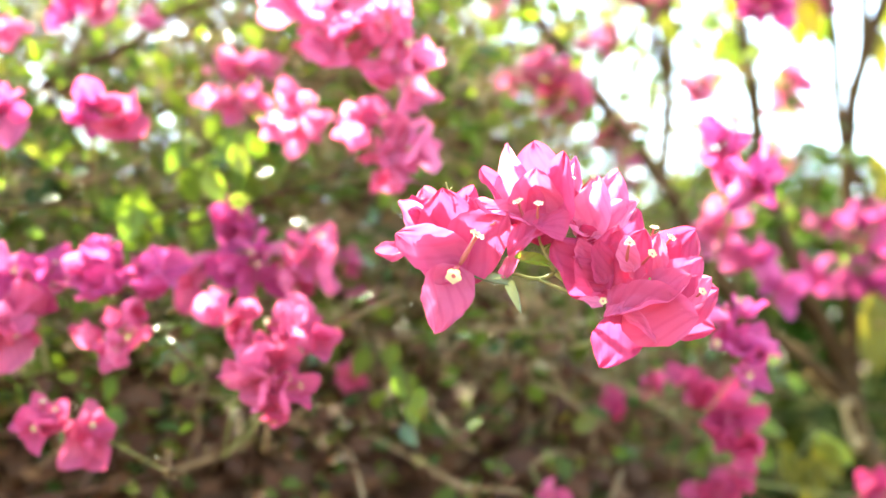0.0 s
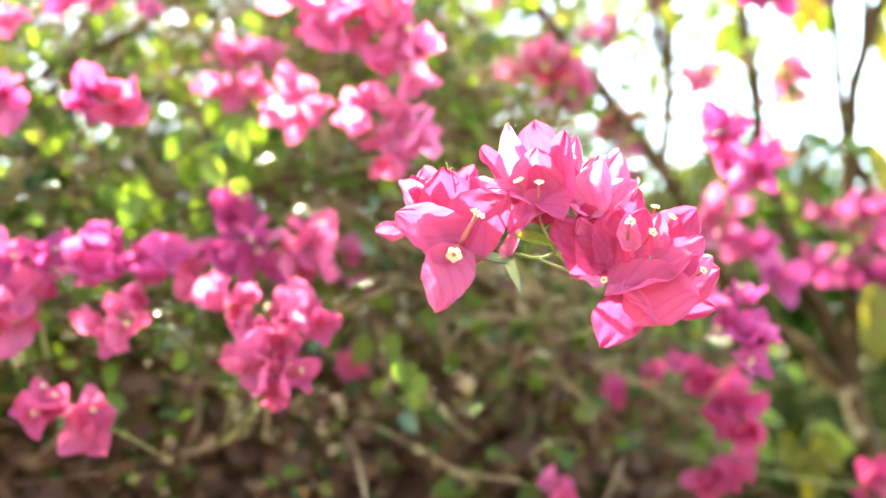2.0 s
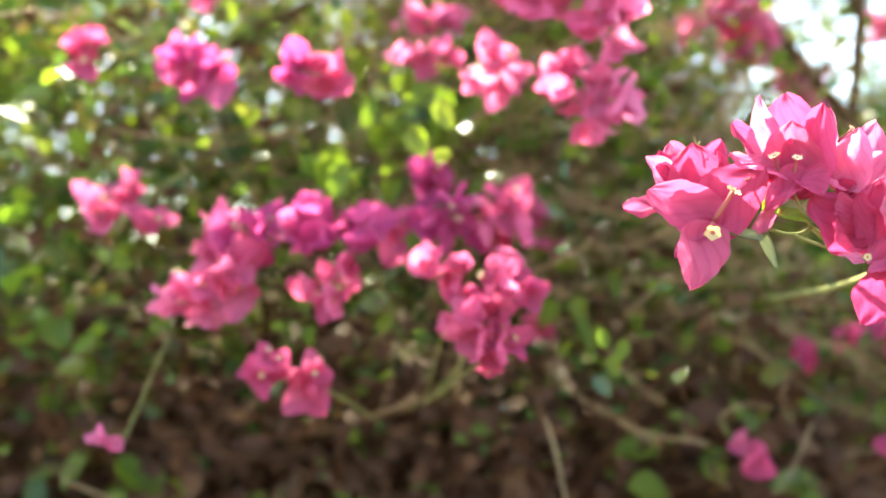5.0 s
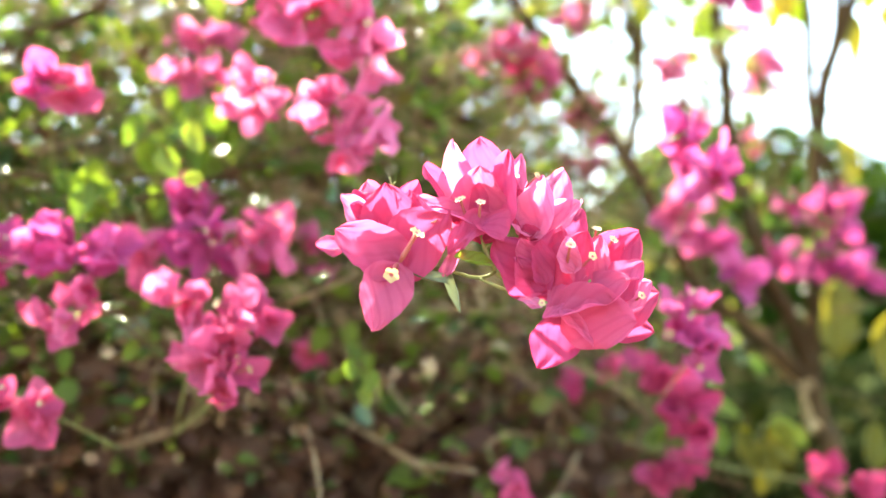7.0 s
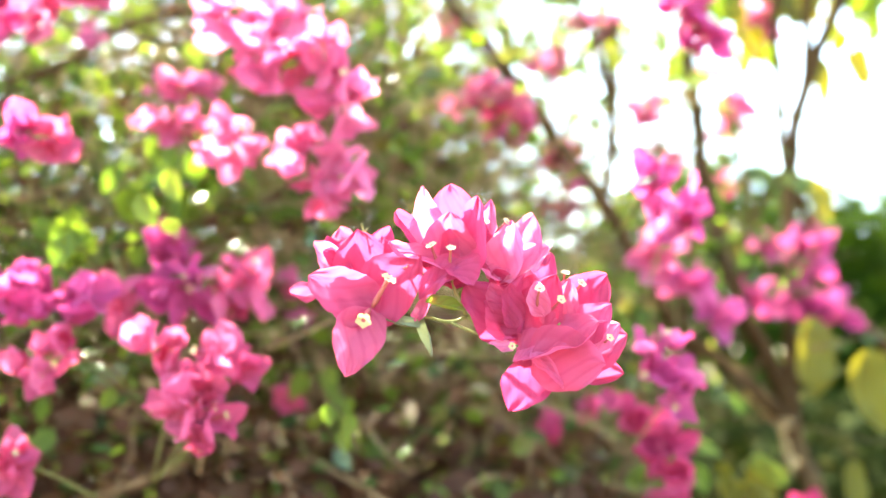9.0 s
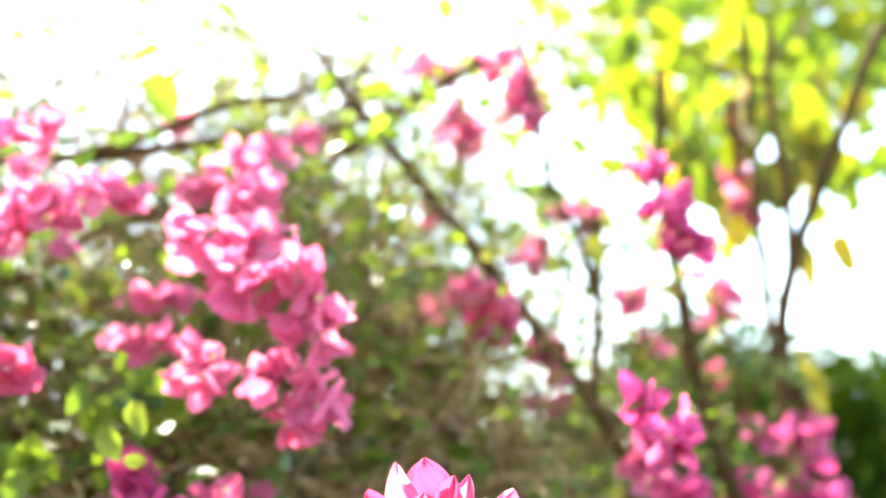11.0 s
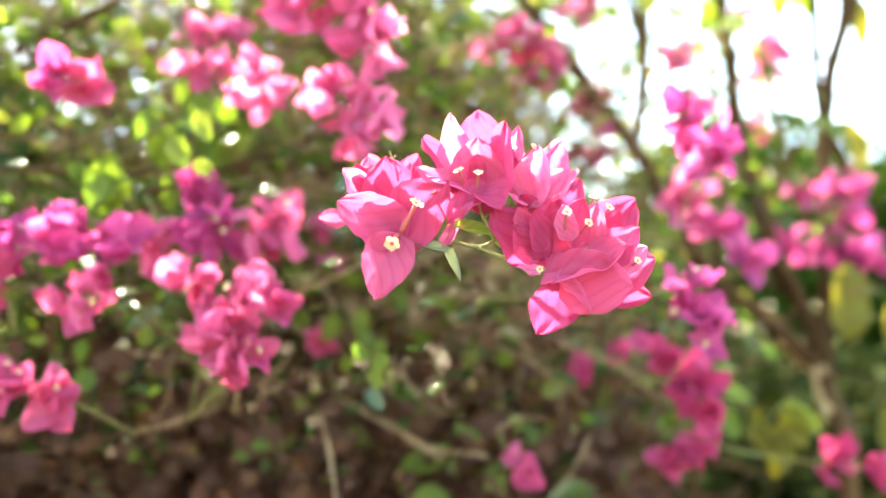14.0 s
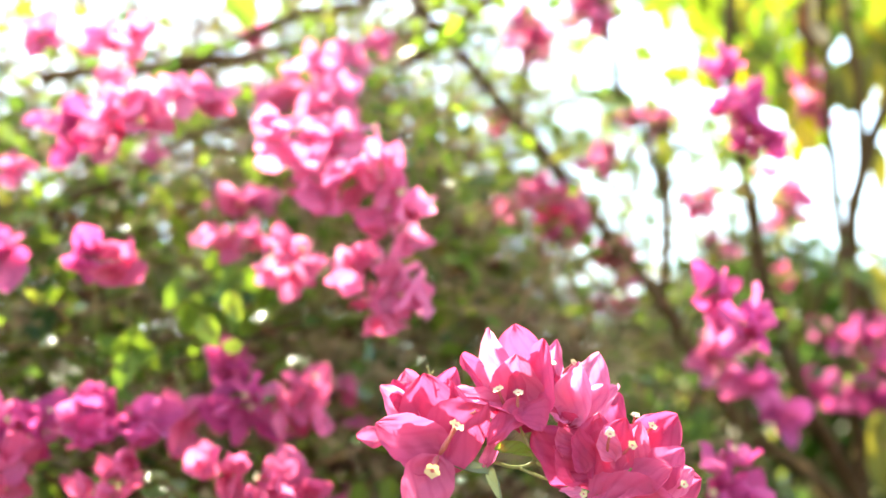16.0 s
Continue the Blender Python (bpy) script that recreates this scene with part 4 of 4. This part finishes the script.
spray_bract((0.0739, 0.0080, -0.0107), (0.0759, 0.0040, 0.0244), 0.0269, 'deep', (0.1, -1, 0.15), 0.25, 0.22, 31)
spray_bract((0.0744, 0.0060, -0.0119), (0.0876, -0.0010, 0.0218), 0.0244, 'pink', (-0.15, -1, 0.2), 0.18, 0.20, 32)
spray_bract((0.0932, 0.0100, -0.0119), (0.1217, 0.0060, -0.0056), 0.0284, 'pink', (-0.25, -1, 0.1), 0.12, 0.10, 33)
spray_bract((0.0963, 0.0120, -0.0157), (0.1201, 0.0080, -0.0239), 0.0168, 'pink', (-0.3, -1, 0.2), 0.20, 0.20, 34)
spray_bract((0.0937, 0.0090, -0.0157), (0.1039, 0.0030, -0.0284), 0.0229, 'pink', (-0.2, -1, 0.0), 0.15, 0.12, 35)
spray_bract((0.0719, 0.0030, -0.0137), (0.1069, -0.0070, -0.0025), 0.0264, 'pink', (-0.02, -0.85, 0.55), 0.22, 0.22, 36)
spray_bract((0.0765, 0.0010, -0.0147), (0.1080, -0.0100, -0.0193), 0.0300, 'deep', (-0.08, -1, 0.1), 0.22, 0.22, 37)
spray_bract((0.0815, 0.0040, -0.0173), (0.0653, 0.0030, -0.0406), 0.0234, 'deep', (0.15, -1, -0.15), 0.08, 0.06, 38)
spray_bract((0.0759, -0.0020, -0.0147), (0.0892, -0.0090, -0.0295), 0.0066, 'rose', (-0.3, -0.6, 0.8), 0.60, 0.10, 39)
spray_bract((0.0780, 0.0000, -0.0137), (0.0668, -0.0050, -0.0173), 0.0056, 'rose', (0.2, -0.6, 0.8), 0.50, 0.10, 40)
spray_bract((0.0668, 0.0020, -0.0127), (0.0561, -0.0030, -0.0097), 0.0061, 'rose', (0.2, -0.8, 0.6), 0.50, 0.20, 41)
# smaller bracts between them
spray_bract((0.0848, 0.0040, -0.0018), (0.0942, 0.0020, 0.0203), 0.0168, 'pink', (0.2, -1, 0.3), 0.25, 0.20, 60)
spray_bract((0.0958, 0.0030, -0.0069), (0.1130, -0.0020, 0.0081), 0.0183, 'deep', (-0.2, -1, 0.25), 0.20, 0.20, 61)
spray_bract((0.0688, 0.0040, -0.0018), (0.0658, 0.0000, 0.0178), 0.0137, 'deep', (0.2, -1, 0.1), 0.30, 0.20, 62)
spray_bract((0.0815, 0.0010, 0.0033), (0.0770, -0.0040, 0.0188), 0.0122, 'rose', (0.1, -1, 0.4), 0.35, 0.20, 63)
spray_bract((0.0988, 0.0020, -0.0127), (0.1161, -0.0040, -0.0010), 0.0157, 'rose', (-0.2, -0.9, 0.5), 0.30, 0.20, 64)
spray_bract((0.0622, 0.0040, 0.0056), (0.0566, -0.0020, 0.0178), 0.0107, 'pink', (0.3, -1, 0.2), 0.30, 0.20, 65)
spray_bract((-0.0104, 0.0120, 0.0249), (-0.0196, 0.0140, 0.0406), 0.0127, 'deep', (0.2, -0.9, 0.4), 0.30, 0.20, 66)
spray_bract((0.0048, 0.0130, 0.0173), (0.0069, 0.0160, 0.0406), 0.0163, 'pink', (-0.2, -1, 0.2), 0.25, 0.20, 67)
for base, tip, size in (
    ((0.0018, -0.0020, 0.0051), (0.0000, -0.0140, 0.0000), 0.0150),
    ((0.0028, 0.0000, 0.0061), (0.0112, -0.0080, 0.0193), 0.0160),
    ((0.0386, 0.0020, 0.0249), (0.0386, -0.0100, 0.0406), 0.0102),
    ((0.0338, 0.0050, 0.0254), (0.0246, -0.0070, 0.0452), 0.0116),
    ((0.0216, 0.0060, 0.0198), (0.0150, -0.0030, 0.0292), 0.0082),
    ((0.0785, -0.0010, 0.0071), (0.0790, -0.0150, 0.0213), 0.0102),
    ((0.0856, 0.0000, 0.0056), (0.0912, -0.0160, 0.0132), 0.0095),
    ((0.0917, 0.0080, 0.0147), (0.0927, 0.0010, 0.0264), 0.0095),
    ((0.0963, 0.0080, 0.0122), (0.1019, -0.0030, 0.0213), 0.0095),
    ((0.1085, 0.0000, -0.0107), (0.1130, -0.0150, -0.0041), 0.0082),
    ((0.0688, 0.0000, -0.0119), (0.0632, -0.0160, -0.0109), 0.0075),
    ((0.0544, 0.0140, 0.0401), (0.0561, 0.0070, 0.0508), 0.0088),
    ((0.0607, 0.0120, 0.0427), (0.0678, 0.0030, 0.0493), 0.0088),
):
    floret(spray, base, Vector(tip) - Vector(base), size)
sv, sf = [], []
for pts, r0, r1 in (
    (((0.0028, 0.0040, 0.0036), (0.0150, 0.0050, -0.0005), (0.0264, 0.0050, 0.0020), (0.0353, 0.0050, 0.0000), (0.0417, 0.0060, 0.0003), (0.0467, 0.0070, 0.0028)), 0.0007, 0.001),
    (((0.0467, 0.0070, 0.0028), (0.0434, 0.0060, 0.0091), (0.0411, 0.0060, 0.0140), (0.0396, 0.0070, 0.0198)), 0.0009, 0.0007),
    (((0.0411, 0.0060, 0.0130), (0.0467, 0.0080, 0.0168), (0.0556, 0.0100, 0.0178), (0.0627, 0.0120, 0.0188)), 0.0006, 0.0005),
    (((0.0391, 0.0050, -0.0005), (0.0480, 0.0060, -0.0043), (0.0582, 0.0060, -0.0079), (0.0683, 0.0050, -0.0107), (0.0772, 0.0040, -0.0137)), 0.0008, 0.0008),
    (((0.0467, 0.0070, 0.0028), (0.0620, 0.0160, -0.0056), (0.0912, 0.0400, -0.0076), (0.1039, 0.1100, -0.0157), (0.1077, 0.2300, -0.0234), (0.1102, 0.4200, -0.0284)), 0.0012, 0.0022),
    (((-0.0015, 0.0160, 0.0389), (-0.0023, 0.0150, 0.0432), (-0.0033, 0.0140, 0.0467)), 0.0005, 0.0004),
    (((-0.0020, 0.0150, 0.0422), (-0.0003, 0.0150, 0.0447)), 0.0004, 0.0003),
    (((0.0620, 0.0060, -0.0056), (0.0612, 0.0050, -0.0005), (0.0617, 0.0040, 0.0071)), 0.0005, 0.0005),
    (((0.0785, 0.0040, -0.0119), (0.0848, 0.0000, -0.0056), (0.0892, 0.0000, -0.0005)), 0.0006, 0.0005),
):
    line = smooth_line(pts, 5)
    tube_into(sv, sf, line, [r0 + (r1 - r0) * k / (len(line) - 1) for k in range(len(line))], 6)
part("stalk", mesh_of("stalk", sv, sf, GREENWOOD), spray)
for base, tip, face, wide, kind in (
    ((0.0424, 0.0040, 0.0066), (0.0272, -0.0090, 0.0087), (0, -0.75, 0.65), 0.75, 0),
    ((0.0257, 0.0040, 0.0015), (0.0307, 0.0020, -0.0163), (-0.8, -0.7, 0.2), 0.42, 3),
    ((0.0221, 0.0040, -0.0025), (0.0038, 0.0010, 0.0030), (0.1, -0.7, 0.7), 0.4, 3),
    ((0.0257, 0.0080, 0.0071), (0.0267, 0.0080, 0.0193), (0.5, -0.8, 0.2), 0.5, 1),
    ((0.0434, 0.0070, 0.0163), (0.0480, 0.0060, 0.0178), (0, -0.8, 0.6), 0.8, 1),
):
    base, tip = Vector(base), Vector(tip)
    part("leaf", (FRESH_LEAVES + [GREY_LEAF])[kind], spray, aim(base, tip - base, face, (tip - base).length) @ Matrix.Diagonal((wide, 1, 1, 1)))

# ---- broad leaves ----
def broad(center, length, along, face, mesh, parent=tree):
    a = Vector(along).normalized()
    part("leaf", mesh, parent, aim(Vector(center) - a * length * 0.5, a, face, length))


# small leaves outside the crown: glossy ones added and aimed between sun and viewer to make glints, thin green ones
# that the sun shines through
GLINT_LEAVES = [sheet("leaf", GLOSSY, 140 + k, 0.9, 4, 6, 0.10, 0.1 - 0.05 * k, 0.02, 0.1) for k in range(2)]
r = random.Random(77)
for k, c in enumerate([(-0.200, 0.655, 1.512), (-0.200, 0.655, 1.502), (-0.134, 0.680, 1.626), (-0.149, 0.660, 1.604), (-0.290, 0.680, 1.608),
                       (-0.306, 0.680, 1.646), (-0.118, 0.740, 1.599), (-0.064, 0.720, 1.537), (0.011, 0.700, 1.506), (0.001, 0.740, 1.472),
                       (-0.292, 0.660, 1.520), (-0.217, 0.690, 1.576), (0.018, 0.670, 1.443)]):
    c = Vector(c)
    tilt = to_sun + (Vector((0, 0, 1.5)) - c).normalized()
    length = r.uniform(0.013, 0.018)
    broad(c, length, Vector((r.uniform(-1, 1), -0.4, r.uniform(-0.3, 0.3))), tilt, GLINT_LEAVES[k % 2], shrub)
    limb("twig", shrub, [c, c + Vector((0.004, 0.025, -0.006)), c + Vector((0.010, 0.060, -0.020))], 0.0006, 0.0009, TWIG, 4, 0.002, 3)
for c, length in (((-0.146, 0.650, 1.629), 0.022), ((-0.229, 0.670, 1.585), 0.024), ((-0.167, 0.670, 1.614), 0.024), ((-0.200, 0.700, 1.479), 0.015),
                  ((-0.035, 0.660, 1.470), 0.013), ((-0.022, 0.680, 1.461), 0.015), ((-0.026, 0.700, 1.448), 0.015)):
    c = Vector(c)
    broad(c, length, (r.uniform(-0.6, 0.6), 0, -1), (r.uniform(-0.4, 0.2), -1, -0.3), FRESH_LEAVES[r.randrange(3)], shrub)
    limb("twig", shrub, [c, c + Vector((0.004, 0.025, 0.006)), c + Vector((0.010, 0.060, -0.010))], 0.0006, 0.0009, TWIG, 4, 0.002, 3)

broad((0.173, 0.973, 1.905), 0.062, (-1, 0, 0.25), (0, -0.7, 0.7), BROAD_LEAVES[0])
broad((0.234, 0.946, 1.827), 0.032, (0.1, 0, -1), (0.2, -1, 0.1), BROAD_LEAVES[1])
broad((0.413, 1.063, 1.912), 0.045, (0.1, 0, -1), (0.4, -1, 0.2), YELLOW_LEAF)
broad((0.435, 1.065, 1.884), 0.042, (0.3, 0, -1), (-0.3, -1, 0.2), YELLOW_LEAF)
broad((0.556, 1.053, 1.855), 0.045, (0.4, 0, -1), (-0.3, -1, 0.2), YELLOW_LEAF)
broad((0.497, 1.088, 1.508), 0.085, (0.0, 0, -1), (0.2, -1, 0.2), OLIVE_LEAVES[2])
broad((0.545, 1.032, 1.470), 0.085, (0.2, 0, -1), (-0.2, -1, 0.3), OLIVE_LEAVES[0])
broad((0.416, 1.034, 1.374), 0.042, (0.5, 0, -1), (-0.3, -1, 0.4), OLIVE_LEAVES[1])
broad((0.377, 1.049, 1.378), 0.040, (-0.3, 0, 0.9), (0.2, -1, 0.3), OLIVE_LEAVES[0])
broad((0.391, 1.040, 1.345), 0.05, (0.1, 0, -1), (0.2, -1, 0.3), OLIVE_LEAVES[1])
broad((0.518, 1.041, 1.369), 0.05, (0.1, 0, -1), (0.2, -1, 0.3), OLIVE_LEAVES[2])
broad((0.530, 1.109, 1.848), 0.07, (0.2, 0, -1), (0.6, -1, 0.2), OLIVE_LEAVES[1])
broad((0.541, 1.155, 1.716), 0.07, (-0.2, 0, 1), (0.5, -1, 0.2), OLIVE_LEAVES[1])
broad((0.424, 1.074, 1.870), 0.04, (-0.2, 0, -1), (0.4, -1, 0.3), YELLOW_LEAF)
broad((0.399, 1.059, 1.938), 0.06, (0.2, 0, -1), (0.1, -1, 0.3), BROAD_LEAVES[0])
broad((0.430, 1.036, 2.014), 0.07, (0.1, 0, -1), (0.7, -1, 0.1), sheet("leaf", DRY, 91, 0.5, 6, 8, 0.6, 0.5, 0.12, 0.3))
TAN_LEAF = sheet("leaf", TAN, 93, 0.22, 6, 10, 0.9, 0.6, 0.08, 0.3)
broad((0.457, 1.116, 1.450), 0.07, (1, 0, -0.7), (0.2, -0.6, 0.9), TAN_LEAF)
broad((0.477, 1.104, 1.402), 0.065, (0.5, 0, -1), (0.6, -0.8, 0.4), TAN_LEAF)
broad((0.424, 1.037, 1.386), 0.045, (0.8, 0, -0.5), (0.1, -0.9, 0.5), BROAD_LEAVES[2])
broad((0.402, 1.040, 1.349), 0.05, (0.1, 0, -1), (0.4, -0.9, 0.3), OLIVE_LEAVES[1])
for spot, leaning in (((0.431, 1.052, 1.723), -0.6), ((0.441, 1.050, 1.712), 0.5), ((0.460, 1.051, 1.718), 0.3), ((0.483, 1.027, 1.731), 0.9), ((0.477, 1.046, 1.710), -0.4),
                    ((0.414, 1.047, 1.726), -0.8), ((0.431, 1.063, 1.654), 0.7), ((0.325, 0.985, 1.795), 0.4), ((0.332, 0.977, 1.811), -0.5)):
    broad(spot, 0.026, (leaning, -0.2, -0.4), (0.2, -0.8, 0.7), LEAVES[1])
broad((0.437, 1.014, 2.013), 0.075, (0.15, 0, -1), (0.6, -0.9, 0.1), TAN_LEAF)
rb = random.Random(31)
for k in range(38):
    c = Vector((rb.uniform(0.345, 0.475), rb.uniform(1.08, 1.20), rb.uniform(1.93, 2.12)))
    broad(c, rb.uniform(0.035, 0.060), (rb.gauss(0, 0.35), rb.gauss(0, 0.2), -1), (rb.gauss(0, 0.7), -1, rb.gauss(0.2, 0.3)), rb.choice(BROAD_LEAVES + BROAD_LEAVES + [YELLOW_LEAF]))
for k in range(24):
    c = Vector((rb.uniform(0.49, 0.64), rb.uniform(1.08, 1.22), rb.uniform(1.94, 2.14)))
    broad(c, rb.uniform(0.045, 0.075), (rb.gauss(0.1, 0.5), rb.gauss(0, 0.2), -0.8), (rb.gauss(0, 0.5), -1, rb.gauss(0.3, 0.3)), rb.choice(BROAD_LEAVES + OLIVE_LEAVES))
for k in range(150):
    c = Vector((0.30 + 0.60 * rb.random(), 1.18 + 0.50 * rb.random(), 2.03 + 0.42 * rb.random()))
    if c.x < 0.45:
        c.z += 0.10
    broad(c, rb.uniform(0.045, 0.075), (rb.gauss(0, 0.6), rb.gauss(0, 0.3), -0.7), (rb.gauss(0, 0.5), -1, rb.gauss(0.3, 0.4)), rb.choice(BROAD_LEAVES[:3] + [YELLOW_LEAF] if k % 5 == 0 else BROAD_LEAVES))
# assumed rest of the tree's crown, higher and further back, added to shade the low shrub
for a, b, c in (((0.62, 1.30, 2.20), (0.75, 1.75, 2.55), (0.95, 2.3, 2.85)), ((0.55, 1.25, 2.15), (0.55, 1.8, 2.6), (0.5, 2.4, 2.95)), ((0.62, 1.30, 2.25), (0.95, 1.6, 2.6), (1.35, 1.95, 2.85))):
    limb("branch", tree, [a, b, c], 0.006, 0.003)
ca, cb, cc = rg.normal(0, 1, (3, 1700))
cl = np.sqrt(ca**2 + cb**2 + cc**2) / rg.uniform(0, 1, 1700) ** 0.4
cr = np.stack([1.0 + 0.68 * ca / cl, 2.25 + 0.62 * cb / cl, 2.86 + 0.42 * cc / cl], 1)
cr[:, 2] += 0.40 * np.maximum(0, cr[:, 1] - 2.1)
tagged(part("crown", leaf_cloud("crown", BROAD, cr, rg.uniform(0.05, 0.085, len(cr)), 33, 0.35), tree), "yellow-green leaves of the assumed upper crown, added for shade", kind="stuff")
broad((-0.017, 0.945, 1.859), 0.050, (0.1, 0, -1), (0.2, -1, 0.3), BROAD_LEAVES[0], shrub)
broad((0.025, 0.948, 1.775), 0.045, (0.2, 0, -1), (0.3, -1, 0.5), LEAVES[1], shrub)
broad((-0.176, 0.759, 1.910), 0.044, (0.4, 0, -1), (0.3, -1, 0.2), FRESH_LEAVES[1], shrub)
broad((-0.045, 0.863, 1.979), 0.024, (0.1, 0, 1), (0.3, -1, 0.2), FRESH_LEAVES[0], shrub)
broad((-0.257, 0.771, 1.601), 0.040, (0.3, 0, -1), (0.1, -1, 0.2), FRESH_LEAVES[0], shrub)
broad((-0.180, 0.766, 1.652), 0.036, (-1, 0, 0.1), (0.1, -0.7, 0.7), LEAVES[0], shrub)
for spot, leaning in (((-0.045, 0.840, 1.474), 0.3), ((-0.034, 0.840, 1.464), -0.4), ((-0.039, 0.849, 1.454), 0.6), ((-0.049, 0.840, 1.490), -0.2), ((-0.042, 0.850, 1.460), 0.4), ((-0.015, 0.862, 1.509), 0.2)):
    broad(spot, 0.022, (leaning, 0.1, -0.8), (0.1, -0.5, 0.8), FRESH_LEAVES[1], shrub)

for spot in ((-0.250, 0.759, 1.609), (-0.257, 0.758, 1.587), (-0.195, 0.794, 1.653), (-0.179, 0.800, 1.635), (-0.208, 0.802, 1.638), (-0.178, 0.818, 1.666), (-0.154, 0.832, 1.663), (-0.163, 0.833, 1.645), (-0.249, 0.755, 1.592), (-0.177, 0.786, 1.654)):
    for k in range(3):
        c = Vector(spot) + Vector((rb.gauss(0, 0.014), rb.gauss(0, 0.008), rb.gauss(0, 0.014)))
        broad(c, rb.uniform(0.024, 0.036), (rb.gauss(0, 0.6), 0.3, -0.7), (rb.gauss(0, 0.4), -0.6, 0.8), rb.choice(FRESH_LEAVES), shrub)

# ---- hedge behind ----
hedge = tagged(new("hedge"), "dense rounded dark green hedge beyond the shrub", "hedge")


def hedge_top(x):
    end = max(0.0, 1 - abs((x - 2.15) / 2.1) ** 8)
    return (0.25 + 0.75 * math.sqrt(end)) * (2.02 + 0.12 * math.sin(1.3 * x + 0.6) + 0.10 * noise.noise(Vector((x * 1.7, 0, 9))) - 0.30 * min(1.6, max(0.0, 1.1 - x)))


def hedge_mass(count, seed):
    r = random.Random(seed)
    out = []
    while len(out) < count:
        x = r.uniform(0.1, 4.2)
        t = hedge_top(x)
        z = t * r.random() ** 0.6
        bulge = 0.55 * math.sqrt(max(0.0, 1 - (z / t) ** 4))
        swell = 0.15 * noise.noise(Vector((x * 1.6, 5, z * 1.2)))
        y = 2.9 - bulge - 0.15 * noise.noise(Vector((x * 3, 1, z * 3))) - swell + (0.65 + 2.2 * swell) * r.random() ** 1.5
        out.append((x, y, z + 0.03 * r.random()))
    return np.array(out)


def low_mass(count, seed):
    r = random.Random(seed)
    out = []
    while len(out) < count:
        x, y = r.uniform(0.1, 2.3), r.uniform(1.4, 2.25)
        if ((x - 1.2) / 1.1) ** 2 + ((y - 1.83) / 0.42) ** 4 > 1 + 0.5 * noise.noise(Vector((x * 4, y * 4, 6.0))):
            continue
        t = 1.40 + 0.10 * noise.noise(Vector((x * 3, y * 2, 2.0))) + 0.12 * min(1.0, max(0, x - 0.9)) + 0.15 * (y - 1.8)
        out.append((x, y, t - 0.9 * r.random() ** 1.5))
    return np.array(out)


low = tagged(new("green_shrub"), "low green leafy shrub behind the stems, darkened for shade", "shrub")
lp = low_mass(22000, 6)
tagged(part("foliage", leaf_cloud("low_foliage", UNDER_SHADED, lp, rg.uniform(0.02, 0.045, len(lp)), 19, 0.3, 0.6), low), "dense green leaves with shade in their colour", kind="stuff")
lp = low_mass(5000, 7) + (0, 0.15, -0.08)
tagged(part("inner_foliage", leaf_cloud("low_core", UNDER_SHADED, lp, rg.uniform(0.05, 0.09, len(lp)), 20, 0.3, 0.7), low), "shaded leaves deep in the shrub", kind="stuff")
for k in range(5):
    limb("stem", low, [(0.5 + 0.3 * k, 1.85, -0.05), (0.5 + 0.32 * k, 1.8, 0.5), (0.48 + 0.33 * k, 1.82, 1.1)], 0.012, 0.006)
hp_ = hedge_mass(42000, 5)
tagged(part("foliage", leaf_cloud("hedge_foliage", HEDGE, hp_, rg.uniform(0.03, 0.06, len(hp_)), 9, 0.3, 0.5), hedge), "small dense dark green hedge leaves", kind="stuff")
core = hedge_mass(8000, 8) + (0, 0.18, -0.06)
tagged(part("inner_foliage", leaf_cloud("hedge_core", HEDGE, core, rg.uniform(0.08, 0.13, len(core)), 10, 0.3, 0.7), hedge), "shaded leaves deep in the hedge", kind="stuff")
for k in range(5):
    limb("stem", hedge, [(0.6 + 0.8 * k, 3.0, -0.05), (0.62 + 0.8 * k, 2.95, 0.6), (0.6 + 0.8 * k + 0.1, 2.9, 1.3)], 0.03, 0.012)
